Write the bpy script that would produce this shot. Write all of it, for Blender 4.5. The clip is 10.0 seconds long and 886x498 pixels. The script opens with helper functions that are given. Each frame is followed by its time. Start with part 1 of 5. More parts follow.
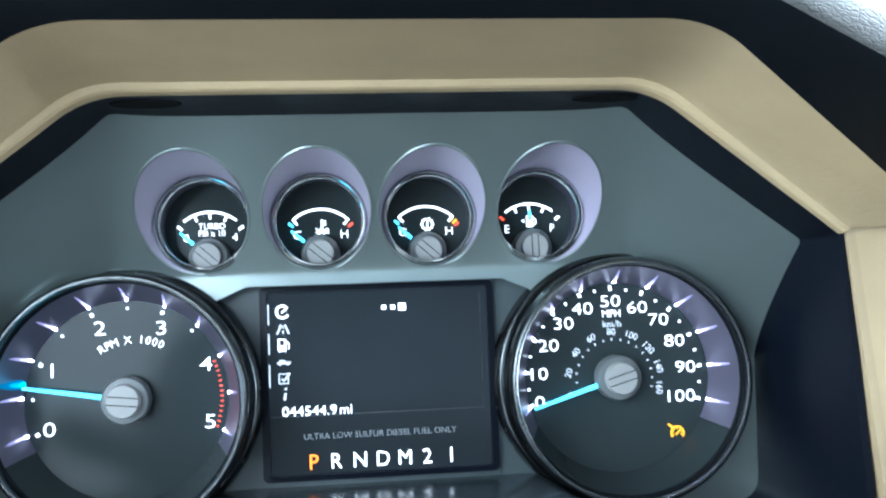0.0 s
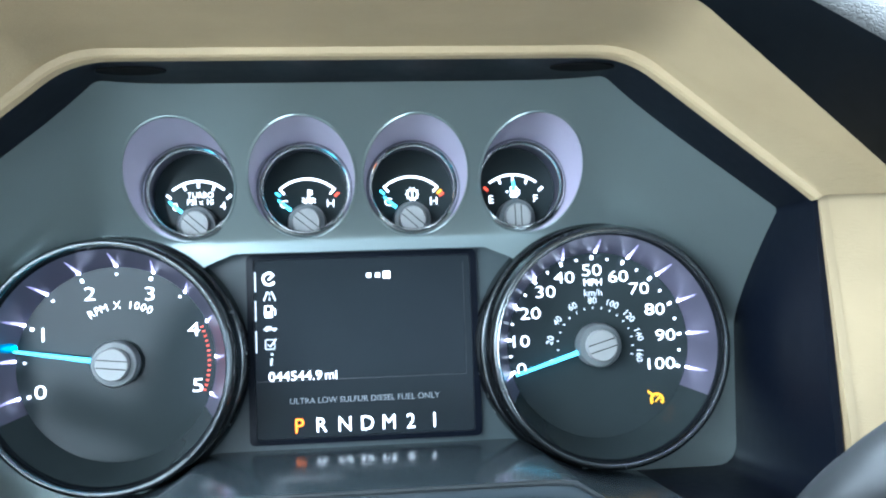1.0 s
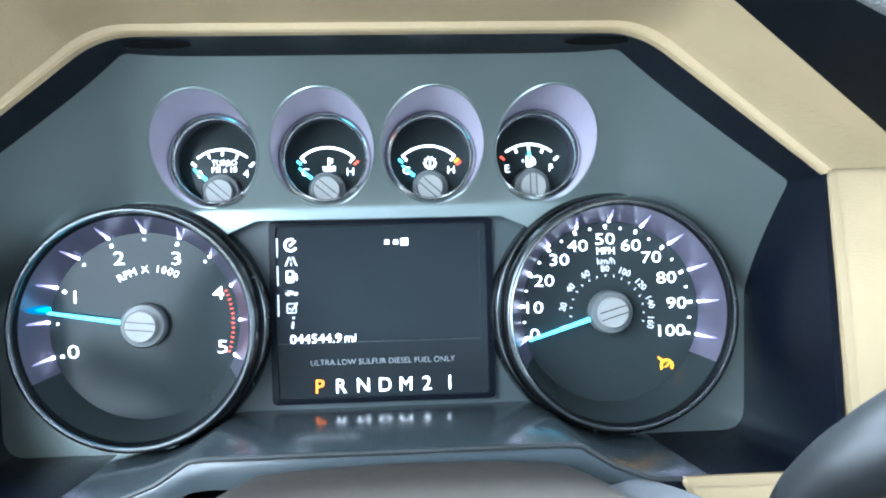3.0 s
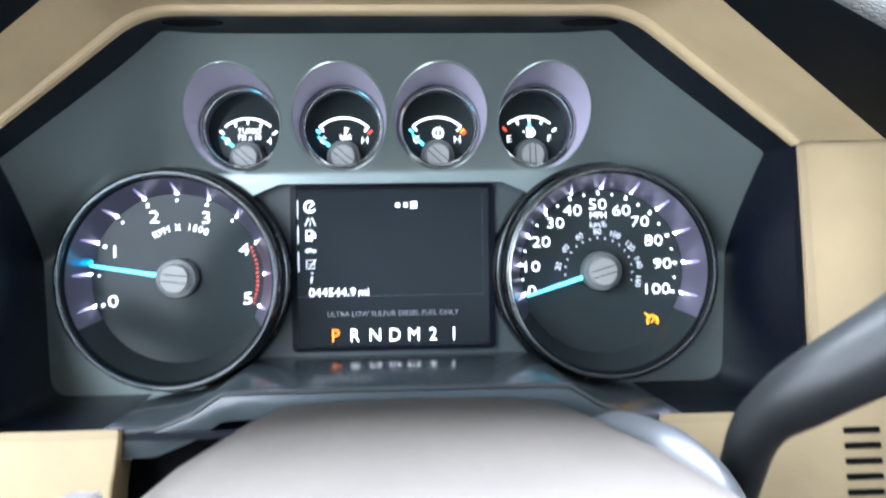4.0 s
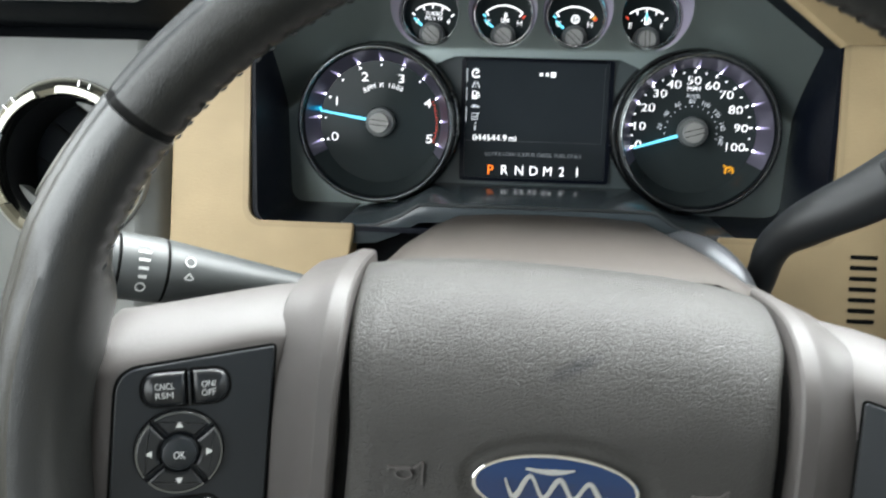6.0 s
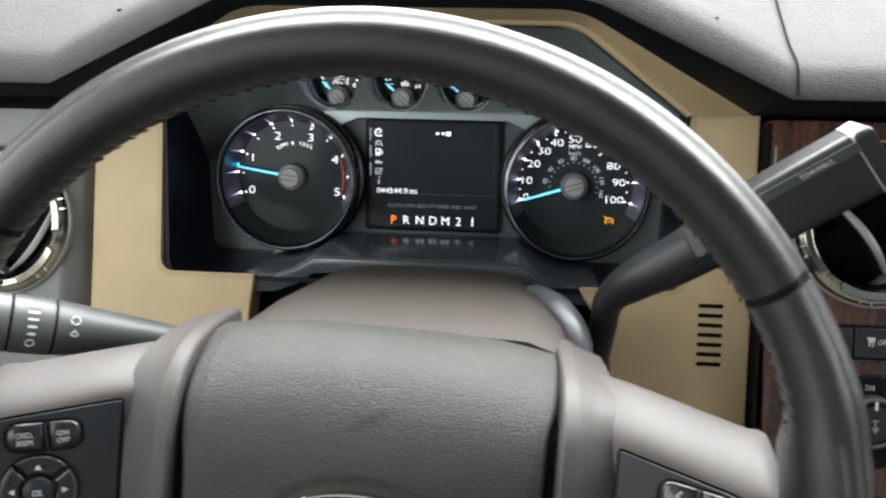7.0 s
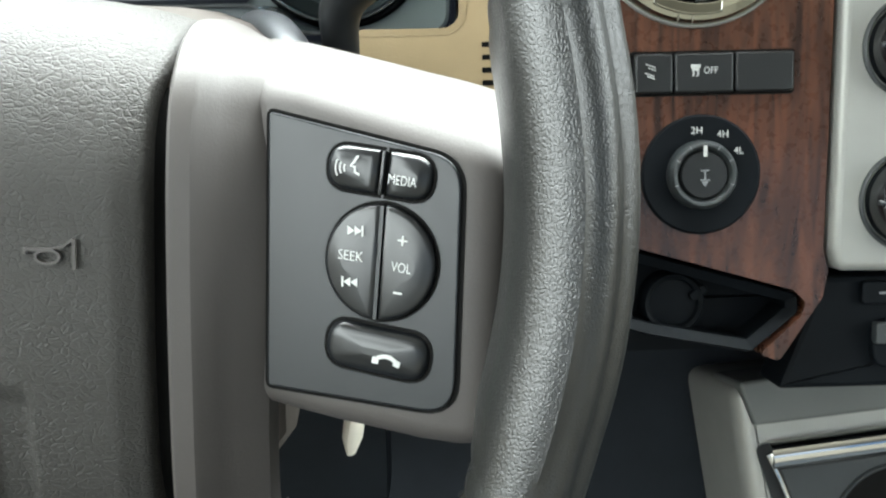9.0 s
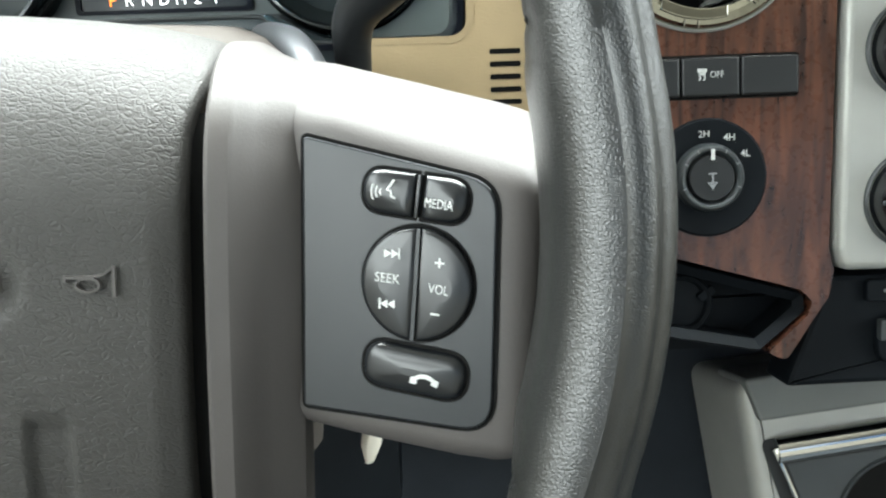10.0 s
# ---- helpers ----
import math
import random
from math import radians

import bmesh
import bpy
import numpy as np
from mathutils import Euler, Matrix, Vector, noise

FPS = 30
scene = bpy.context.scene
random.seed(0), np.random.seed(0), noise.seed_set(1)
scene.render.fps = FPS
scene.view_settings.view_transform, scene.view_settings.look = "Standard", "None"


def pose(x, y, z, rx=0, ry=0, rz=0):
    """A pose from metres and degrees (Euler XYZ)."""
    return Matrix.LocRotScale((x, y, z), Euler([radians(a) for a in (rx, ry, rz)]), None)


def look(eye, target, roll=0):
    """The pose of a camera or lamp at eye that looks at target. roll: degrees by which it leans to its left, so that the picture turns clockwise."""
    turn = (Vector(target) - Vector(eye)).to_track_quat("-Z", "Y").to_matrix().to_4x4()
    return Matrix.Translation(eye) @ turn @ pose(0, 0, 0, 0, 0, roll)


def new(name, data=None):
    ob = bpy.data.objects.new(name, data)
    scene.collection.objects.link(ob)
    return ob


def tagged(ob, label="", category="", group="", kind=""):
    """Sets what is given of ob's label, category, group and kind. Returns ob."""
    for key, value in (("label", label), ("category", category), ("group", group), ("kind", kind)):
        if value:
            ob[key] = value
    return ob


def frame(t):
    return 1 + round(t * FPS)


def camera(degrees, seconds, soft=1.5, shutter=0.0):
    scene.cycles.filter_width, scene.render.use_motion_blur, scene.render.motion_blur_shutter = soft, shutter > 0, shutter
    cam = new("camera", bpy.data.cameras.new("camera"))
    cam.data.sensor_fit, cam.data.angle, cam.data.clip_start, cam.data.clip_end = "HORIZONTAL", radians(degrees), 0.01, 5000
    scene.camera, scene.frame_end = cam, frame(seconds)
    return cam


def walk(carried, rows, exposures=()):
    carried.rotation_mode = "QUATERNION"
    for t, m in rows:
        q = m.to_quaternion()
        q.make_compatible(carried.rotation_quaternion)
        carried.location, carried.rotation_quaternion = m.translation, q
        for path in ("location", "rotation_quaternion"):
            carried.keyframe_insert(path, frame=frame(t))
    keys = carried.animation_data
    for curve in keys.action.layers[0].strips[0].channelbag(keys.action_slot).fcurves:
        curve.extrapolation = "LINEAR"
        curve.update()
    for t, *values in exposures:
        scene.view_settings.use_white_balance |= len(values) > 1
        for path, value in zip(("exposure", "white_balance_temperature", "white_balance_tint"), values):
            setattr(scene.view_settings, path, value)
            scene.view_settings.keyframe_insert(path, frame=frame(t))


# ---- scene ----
cam = camera(52.4, 10.0, soft=2.1, shutter=0.35)
PATH = [
    (0, (-0.013, 0.057, 1.203), (0.203, 1.982, 0.706), -0.2),
    (0.5, (-0.007, 0.044, 1.193), (0.214, 1.967, 0.689), -0.1),
    (1, (-0.004, 0.047, 1.196), (0.198, 1.967, 0.675), -0.1),
    (1.5, (-0.007, 0.046, 1.194), (0.201, 1.958, 0.646), 0.1),
    (2, (-0.002, 0.044, 1.2), (0.164, 1.948, 0.611), -0.1),
    (2.5, (-0.002, 0.04, 1.202), (0.152, 1.939, 0.593), -0.2),
    (3.8, (0.002, 0.02, 1.21), (0.125, 1.914, 0.581), 0.1),
    (4, (-0.002, -0.002, 1.211), (0.12, 1.879, 0.542), 0.3),
    (4.5, (-0.001, -0.083, 1.192), (0.056, 1.782, 0.471), 0.2),
    (4.7, (-0.008, -0.104, 1.196), (0.027, 1.718, 0.371), 0.3),
    (5, (-0.032, -0.124, 1.199), (-0.051, 1.641, 0.259), -0.1),
    (5.5, (-0.043, -0.144, 1.235), (-0.174, 1.577, 0.225), -0.4),
    (5.7, (-0.032, -0.15, 1.258), (-0.175, 1.569, 0.246), -0.2),
    (6.8, (0.044, -0.182, 1.331), (-0.119, 1.551, 0.345), -0.5),
    (7, (0.073, -0.188, 1.337), (-0.11, 1.542, 0.35), -0.8),
    (7.5, (0.119, -0.183, 1.299), (-0.083, 1.568, 0.352), -1.3),
    (8, (0.138, -0.152, 1.231), (-0.011, 1.613, 0.302), -2.0),
    (8.5, (0.14, -0.131, 1.186), (0.12, 1.623, 0.225), -1.0),
    (9, (0.158, -0.118, 1.175), (0.184, 1.56, 0.086), -1.0),
    (9.5, (0.156, -0.115, 1.177), (0.223, 1.54, 0.058), -1.0),
    (10, (0.145, -0.116, 1.184), (0.203, 1.548, 0.077), -1.4),
]
EXPOSURES = [(0.0, 1.64, 5350, 1), (1.0, 1.90, 5300, 1), (2.5, 2.14, 5350, 1), (3.8, 1.96, 5600, 8), (4.1, 1.52, 5950, 9), (4.5, 0.56, 6400, 8), (5.0, 0.24, 6500, 8), (5.5, 0.72, 6500, 6), (7.0, 0.34, 6750, 8), (7.5, 0.18, 6700, 8), (8.0, 0.42, 6550, 8), (8.5, 0.8, 6550, 3), (9.0, 1.32, 6600, 2), (10.0, 1.38, 6600, 2)]
walk(cam, [(t, look(eye, target, roll)) for t, eye, target, roll in PATH], EXPOSURES)

# ---------------------------------------------------------------- light
world = bpy.data.worlds.new("world")
scene.world = world
world.use_nodes = True
wn = world.node_tree.nodes
sky = wn.new("ShaderNodeTexSky")
sky.sky_type = "NISHITA"
sky.sun_disc = False
sky.sun_elevation = radians(50)
sky.sun_rotation = radians(20)
wn["Background"].inputs[1].default_value = 0.06
world.node_tree.links.new(sky.outputs[0], wn["Background"].inputs[0])


def sky_panel(name, eye, target, width, height, watts, tint=(0.93, 0.97, 1.0)):
    """Daylight that comes in through one window opening."""
    data = bpy.data.lights.new(name, "AREA")
    data.shape, data.size, data.size_y = "RECTANGLE", width, height
    data.energy, data.color = watts, tint
    lamp = new(name, data)
    lamp.matrix_world = look(eye, target)
    return lamp


sun_data = bpy.data.lights.new("sun", "SUN")
sun_data.energy, sun_data.angle, sun_data.color = 0.5, radians(12), (1.0, 0.97, 0.92)
sun = new("sun", sun_data)
sun.matrix_world = look((0, 0, 5), (0.6, -1.5, 1.0))

sky_panel("windshield_daylight", (0.28, 0.62, 1.59), (0.26, 0.20, 1.00), 1.5, 0.62, 60.0)
sky_panel("left_window_daylight", (-0.47, -0.32, 1.40), (0.2, -0.20, 1.00), 1.30, 0.46, 9.8)
sky_panel("right_window_daylight", (1.36, -0.05, 1.42), (0.2, 0.1, 1.0), 1.2, 0.42, 5.2)
sky_panel("rear_window_daylight", (0.45, -1.30, 1.50), (0.2, 0.2, 1.05), 1.3, 0.40, 0.4)


# ---------------------------------------------------------------- frames of reference
def leaning(o, lean, roll=0.0, yaw=0.0):
    """x right, y up along a surface that leans back by lean degrees, z out of it."""
    return pose(*o) @ pose(0, 0, 0, 90 - lean) @ pose(0, 0, 0, 0, 0, -roll) @ pose(0, 0, 0, 0, yaw, 0)


CLUSTER = leaning((0, 0.4272, 1.045), 18.5)
DASH = leaning((0, 0.3165, 1.015), 27)
STACK = leaning((0, 0.300, 1.013), 27)
WHEEL = leaning((0.007, 0.078, 1.054), 25, 3.2, 2.0)
CONSOLE = leaning((0, 0.289, 0.809), 33.7) @ pose(0.345, 0, 0, 0, 0, 4.5) @ pose(-0.345, 0, 0)


# ---------------------------------------------------------------- materials
def shader(name, base, rough=0.5, metal=0.0, grain=0.0, grain_scale=900.0, bump=0.0, mottle=0.12, mottle_scale=30.0,
           spec=0.5, coat=0.0, cells=True, rough_var=0.05, stretch=(1, 1, 1), warping=0.0013, crease=0.17):
    m = bpy.data.materials.new(name)
    m.use_nodes = True
    nt = m.node_tree
    bsdf = nt.nodes["Principled BSDF"]
    bsdf.inputs["Metallic"].default_value = metal
    bsdf.inputs["Specular IOR Level"].default_value = spec
    bsdf.inputs["Coat Weight"].default_value = coat
    bsdf.inputs["Coat Roughness"].default_value = 0.08
    co = nt.nodes.new("ShaderNodeTexCoord").outputs["Object"]
    big = nt.nodes.new("ShaderNodeTexNoise")
    big.inputs["Scale"].default_value = mottle_scale
    big.inputs["Detail"].default_value = 6
    nt.links.new(co, big.inputs["Vector"])
    ramp = nt.nodes.new("ShaderNodeValToRGB")
    lo = [c * (1 - mottle) for c in base]
    hi = [min(1, c * (1 + mottle)) for c in base]
    ramp.color_ramp.elements[0].position, ramp.color_ramp.elements[0].color = 0.3, (*lo, 1)
    ramp.color_ramp.elements[1].position, ramp.color_ramp.elements[1].color = 0.7, (*hi, 1)
    nt.links.new(big.outputs["Fac"], ramp.inputs["Fac"])
    nt.links.new(ramp.outputs["Color"], bsdf.inputs["Base Color"])
    rr = nt.nodes.new("ShaderNodeMapRange")
    rr.inputs["To Min"].default_value = max(0.02, rough - rough_var)
    rr.inputs["To Max"].default_value = min(1, rough + rough_var)
    fine = nt.nodes.new("ShaderNodeTexNoise")
    fine.inputs["Scale"].default_value = mottle_scale * 7
    fine.inputs["Detail"].default_value = 4
    nt.links.new(co, fine.inputs["Vector"])
    nt.links.new(fine.outputs["Fac"], rr.inputs["Value"])
    nt.links.new(rr.outputs["Result"], bsdf.inputs["Roughness"])
    if bump:
        warp = nt.nodes.new("ShaderNodeTexNoise")
        warp.inputs["Scale"].default_value = grain_scale * 0.35
        nt.links.new(co, warp.inputs["Vector"])
        mixv = nt.nodes.new("ShaderNodeMix")
        mixv.data_type = "VECTOR"
        mixv.inputs["Factor"].default_value = warping
        pull = nt.nodes.new("ShaderNodeMapping")
        pull.inputs["Scale"].default_value = stretch
        nt.links.new(co, pull.inputs["Vector"])
        nt.links.new(pull.outputs["Vector"], mixv.inputs["A"])
        nt.links.new(warp.outputs["Color"], mixv.inputs["B"])
        if cells:
            tex = nt.nodes.new("ShaderNodeTexVoronoi")
            tex.feature = "DISTANCE_TO_EDGE"
            tex.inputs["Scale"].default_value = grain_scale
            out = tex.outputs["Distance"]
        else:
            tex = nt.nodes.new("ShaderNodeTexNoise")
            tex.inputs["Scale"].default_value = grain_scale
            tex.inputs["Detail"].default_value = 5
            out = tex.outputs["Fac"]
        nt.links.new(mixv.outputs["Result"], tex.inputs["Vector"])
        bn = nt.nodes.new("ShaderNodeBump")
        bn.inputs["Strength"].default_value = bump
        bn.inputs["Distance"].default_value = grain or 0.0004
        if cells:
            def creases(source, width):
                cl = nt.nodes.new("ShaderNodeMapRange")
                cl.interpolation_type = "SMOOTHSTEP"
                cl.inputs["From Max"].default_value = width
                nt.links.new(source, cl.inputs["Value"])
                return cl.outputs["Result"]
            fine_cells = nt.nodes.new("ShaderNodeTexVoronoi")
            fine_cells.feature = "DISTANCE_TO_EDGE"
            fine_cells.inputs["Scale"].default_value = grain_scale * 1.7
            nt.links.new(mixv.outputs["Result"], fine_cells.inputs["Vector"])
            # full creases between the cells, fainter ones across them
            faint = nt.nodes.new("ShaderNodeMapRange")
            faint.inputs["To Min"].default_value = 0.62
            nt.links.new(creases(fine_cells.outputs["Distance"], crease), faint.inputs["Value"])
            both = nt.nodes.new("ShaderNodeMath")
            both.operation = "MULTIPLY"
            nt.links.new(creases(out, crease), both.inputs[0])
            nt.links.new(faint.outputs["Result"], both.inputs[1])
            out = both.outputs[0]
        nt.links.new(out, bn.inputs["Height"])
        nt.links.new(bn.outputs["Normal"], bsdf.inputs["Normal"])
    return m


def glow(name, colour, strength):
    m = bpy.data.materials.new(name)
    m.use_nodes = True
    bsdf = m.node_tree.nodes["Principled BSDF"]
    bsdf.inputs["Base Color"].default_value = (*[c * 0.5 for c in colour], 1)
    bsdf.inputs["Roughness"].default_value = 0.5
    bsdf.inputs["Emission Color"].default_value = (*colour, 1)
    bsdf.inputs["Emission Strength"].default_value = strength
    return m


def wood_shader():
    m = shader("reddish wood trim", (0.085, 0.032, 0.019), rough=0.28, mottle=0.25, coat=0.25, spec=0.4)
    nt = m.node_tree
    bsdf = nt.nodes["Principled BSDF"]
    co = nt.nodes.new("ShaderNodeTexCoord").outputs["Object"]
    mp = nt.nodes.new("ShaderNodeMapping")
    mp.inputs["Scale"].default_value = (74, 7, 30)
    nt.links.new(co, mp.inputs["Vector"])
    n1 = nt.nodes.new("ShaderNodeTexNoise")
    n1.inputs["Scale"].default_value = 1.0
    n1.inputs["Detail"].default_value = 8
    n1.inputs["Distortion"].default_value = 2.6
    nt.links.new(mp.outputs["Vector"], n1.inputs["Vector"])
    ramp = nt.nodes.new("ShaderNodeValToRGB")
    ramp.color_ramp.elements[0].position, ramp.color_ramp.elements[0].color = 0.36, (0.022, 0.009, 0.006, 1)
    ramp.color_ramp.elements[1].position, ramp.color_ramp.elements[1].color = 0.62, (0.098, 0.037, 0.0205, 1)
    nt.links.new(n1.outputs["Fac"], ramp.inputs["Fac"])
    nt.links.new(ramp.outputs["Color"], bsdf.inputs["Base Color"])
    return m


TAN = shader("tan grained plastic", (0.415, 0.313, 0.178), rough=0.55, bump=0.25, grain=0.0003, grain_scale=700, cells=False, mottle=0.06)


def wrinkled(mat, scale, depth):
    """Fine wrinkles that run across."""
    nt = mat.node_tree
    bsdf = nt.nodes["Principled BSDF"]
    co = nt.nodes.new("ShaderNodeTexCoord").outputs["Object"]
    mp = nt.nodes.new("ShaderNodeMapping")
    mp.inputs["Scale"].default_value = (scale * 0.3, scale, scale)
    nt.links.new(co, mp.inputs["Vector"])
    n1 = nt.nodes.new("ShaderNodeTexNoise")
    n1.inputs["Scale"].default_value = 1.0
    n1.inputs["Detail"].default_value = 4
    n1.inputs["Distortion"].default_value = 0.8
    nt.links.new(mp.outputs["Vector"], n1.inputs["Vector"])
    bn = nt.nodes.new("ShaderNodeBump")
    bn.inputs["Strength"].default_value = 0.6
    bn.inputs["Distance"].default_value = depth
    nt.links.new(n1.outputs["Fac"], bn.inputs["Height"])
    nt.links.new(bsdf.inputs["Normal"].links[0].from_socket, bn.inputs["Normal"])
    nt.links.new(bn.outputs["Normal"], bsdf.inputs["Normal"])


wrinkled(TAN, 1000, 0.00032)
TAN_LIP = shader("tan smooth lip", (0.36, 0.272, 0.155), rough=0.55, mottle=0.05)
PAD = shader("grey leather-grained vinyl", (0.054, 0.053, 0.051), rough=0.8, spec=0.2, bump=0.5, grain=0.0004, grain_scale=480, mottle=0.08, stretch=(0.6, 1, 1.2), warping=0.003, crease=0.22)
AIRBAG = shader("taupe leather-grained vinyl", (0.0325, 0.0310, 0.0288), rough=0.54, bump=0.50, grain=0.0004, grain_scale=540, spec=0.30, mottle=0.07, stretch=(0.8, 1.15, 1), warping=0.0015, crease=0.14)
TAUPE = shader("taupe satin plastic", (0.055, 0.0498, 0.0475), spec=0.36, rough=0.54, bump=0.22, grain=0.0003, grain_scale=1300, cells=False, mottle=0.06)
LOCK_GREY = shader("grey satin lock cover", (0.105, 0.11, 0.12), rough=0.40, metal=0.5, mottle=0.1, mottle_scale=80)
SHROUD = shader("warm taupe shroud plastic", (0.050, 0.0435, 0.0385), spec=0.2, rough=0.62, bump=0.22, grain=0.0003, grain_scale=1300, cells=False, mottle=0.06)
LEATHER = shader("black worn leather", (0.0105, 0.0107, 0.0100), rough=0.31, spec=0.74, bump=0.22, grain=0.0003, grain_scale=980, mottle=0.05, mottle_scale=40, rough_var=0.03, stretch=(1.1, 0.85, 1), warping=0.0010, crease=0.26)
LEATHER_TOP = shader("smooth dark rim leather", (0.0095, 0.0097, 0.0088), rough=0.36, spec=0.42, bump=0.32, grain=0.00025, grain_scale=800, mottle=0.25, mottle_scale=60)
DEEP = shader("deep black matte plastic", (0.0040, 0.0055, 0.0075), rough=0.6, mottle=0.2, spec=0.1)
BLACK = shader("black satin plastic", (0.012, 0.013, 0.014), rough=0.42, spec=0.35, bump=0.1, grain=0.0002, grain_scale=1400, cells=False)
SWITCH_BLACK = shader("black soft-touch plastic", (0.0098, 0.0118, 0.0140), rough=0.38, mottle=0.1, spec=0.38)
BUTTON = shader("black satin button plastic", (0.0062, 0.0072, 0.0085), rough=0.30, mottle=0.1, spec=0.5)
SLATE = shader("dark slate plastic", (0.030, 0.0345, 0.037), rough=0.45, bump=0.08, grain=0.0002, grain_scale=1500, cells=False)
GLOSS = shader("dark glossy housing", (0.0035, 0.0050, 0.0100), rough=0.40, mottle=0.1, spec=0.13)
CENTRE = shader("dark teal centre panel", (0.048, 0.063, 0.066), rough=0.4, mottle=0.06)
STALK = shader("dark grey stalk plastic", (0.046, 0.050, 0.050), rough=0.42, bump=0.08, grain=0.0002, grain_scale=1500, cells=False)
LEDGE = shader("dark ledge plastic", (0.038, 0.049, 0.056), rough=0.21, spec=0.8, mottle=0.02, rough_var=0.01)
MASK = shader("satin pewter mask", (0.275, 0.318, 0.308), rough=0.34, metal=0.70, mottle=0.03, rough_var=0.008)
# the lavender tint carries gauge light that spills onto the tube walls
TUBE = shader("pale lavender gauge tube", (0.44, 0.40, 0.52), rough=0.38, mottle=0.04)
FACE = shader("black dial face", (0.0285, 0.0360, 0.0372), rough=0.14, mottle=0.06, spec=0.09)
CHAPTER = shader("mirror chapter ring", (0.185, 0.172, 0.235), rough=0.30, metal=0.62, mottle=0.02, rough_var=0.01)
CAP_BASE = shader("dim needle cap flange", (0.13, 0.14, 0.14), rough=0.4, mottle=0.05)
CHROME = shader("polished chrome", (0.72, 0.72, 0.70), rough=0.09, metal=1.0, mottle=0.04)
SMOKE = shader("smoked satin chrome", (0.105, 0.112, 0.115), rough=0.27, metal=1.0, mottle=0.02, rough_var=0.01)
GREY_CHROME = shader("brushed grey chrome", (0.36, 0.375, 0.38), rough=0.24, metal=0.9, mottle=0.1, mottle_scale=80)
DARK_CHROME = shader("smoked chrome", (0.16, 0.17, 0.175), rough=0.16, metal=1.0, mottle=0.06)
SILVER = shader("silver painted plastic", (0.32, 0.32, 0.30), rough=0.38, metal=0.25, mottle=0.05)
PANEL_GREY = shader("grey satin dash paint", (0.150, 0.156, 0.150), rough=0.45, mottle=0.06, bump=0.06, grain_scale=1500, cells=False)
HUB = shader("grey needle cap", (0.31, 0.31, 0.30), rough=0.42, mottle=0.05, bump=0.1, grain_scale=3000, cells=False)
GREY_TRIM = shader("grey satin plastic", (0.115, 0.12, 0.115), rough=0.42, mottle=0.06, bump=0.08, grain_scale=1500, cells=False)
LINE = shader("dark groove", (0.006, 0.006, 0.006), rough=0.8, spec=0.08)
SCREEN = shader("black display glass", (0.0185, 0.0228, 0.0262), rough=0.16, mottle=0.05, spec=0.2)
WHITE_PRINT = shader("white print", (0.46, 0.47, 0.46), rough=0.5, mottle=0.05)
GREY_PRINT = shader("dim grey print", (0.20, 0.21, 0.22), rough=0.5, mottle=0.05)
BLUE = shader("blue emblem enamel", (0.003, 0.016, 0.062), rough=0.16, mottle=0.08, coat=0.3)
VENT_CHROME = shader("smoky vent chrome", (0.30, 0.295, 0.25), rough=0.12, metal=1.0, mottle=0.12, mottle_scale=60)
PIANO = shader("piano black plastic", (0.008, 0.009, 0.010), rough=0.10, mottle=0.05, spec=0.5)
WOOD = wood_shader()


def scuffed(mat, centre, size, tone):
    """A dark rubbed patch of its own shape on a surface."""
    nt = mat.node_tree
    bsdf = nt.nodes["Principled BSDF"]
    old = bsdf.inputs["Base Color"].links[0].from_socket
    co = nt.nodes.new("ShaderNodeTexCoord").outputs["Object"]
    mp = nt.nodes.new("ShaderNodeMapping")
    mp.vector_type = "TEXTURE"
    mp.inputs["Location"].default_value = centre
    mp.inputs["Rotation"].default_value = (0, 0, radians(28))
    mp.inputs["Scale"].default_value = size
    nt.links.new(co, mp.inputs["Vector"])
    ball = nt.nodes.new("ShaderNodeTexGradient")
    ball.gradient_type = "SPHERICAL"
    nt.links.new(mp.outputs["Vector"], ball.inputs["Vector"])
    noise = nt.nodes.new("ShaderNodeTexNoise")
    noise.inputs["Scale"].default_value = 260
    noise.inputs["Detail"].default_value = 5
    nt.links.new(co, noise.inputs["Vector"])
    mul = nt.nodes.new("ShaderNodeMath")
    mul.operation = "MULTIPLY"
    nt.links.new(ball.outputs["Fac"], mul.inputs[0])
    nt.links.new(noise.outputs["Fac"], mul.inputs[1])
    more = nt.nodes.new("ShaderNodeMath")
    more.operation = "MULTIPLY"
    more.use_clamp = True
    more.inputs[1].default_value = 2.4
    nt.links.new(mul.outputs[0], more.inputs[0])
    mix = nt.nodes.new("ShaderNodeMix")
    mix.data_type = "RGBA"
    nt.links.new(more.outputs[0], mix.inputs["Factor"])
    nt.links.new(old, mix.inputs["A"])
    mix.inputs["B"].default_value = (*tone, 1)
    nt.links.new(mix.outputs["Result"], bsdf.inputs["Base Color"])


scuffed(AIRBAG, (0.002, 0.0405, -0.006), (0.014, 0.0034, 0.02), (0.012, 0.012, 0.013))
IVORY = shader("ivory plastic", (0.62, 0.58, 0.50), rough=0.45)
FOOTWELL = shader("dark navy footwell plastic", (0.014, 0.018, 0.024), rough=0.7, spec=0.2, bump=0.2, grain_scale=700, cells=False)
CARPET = shader("dark carpet", (0.040, 0.047, 0.056), rough=0.95, bump=0.5, grain_scale=500, cells=False)
TRIM = shader("grey cabin trim", (0.30, 0.28, 0.24), rough=0.8, bump=0.2, grain_scale=300, cells=False)

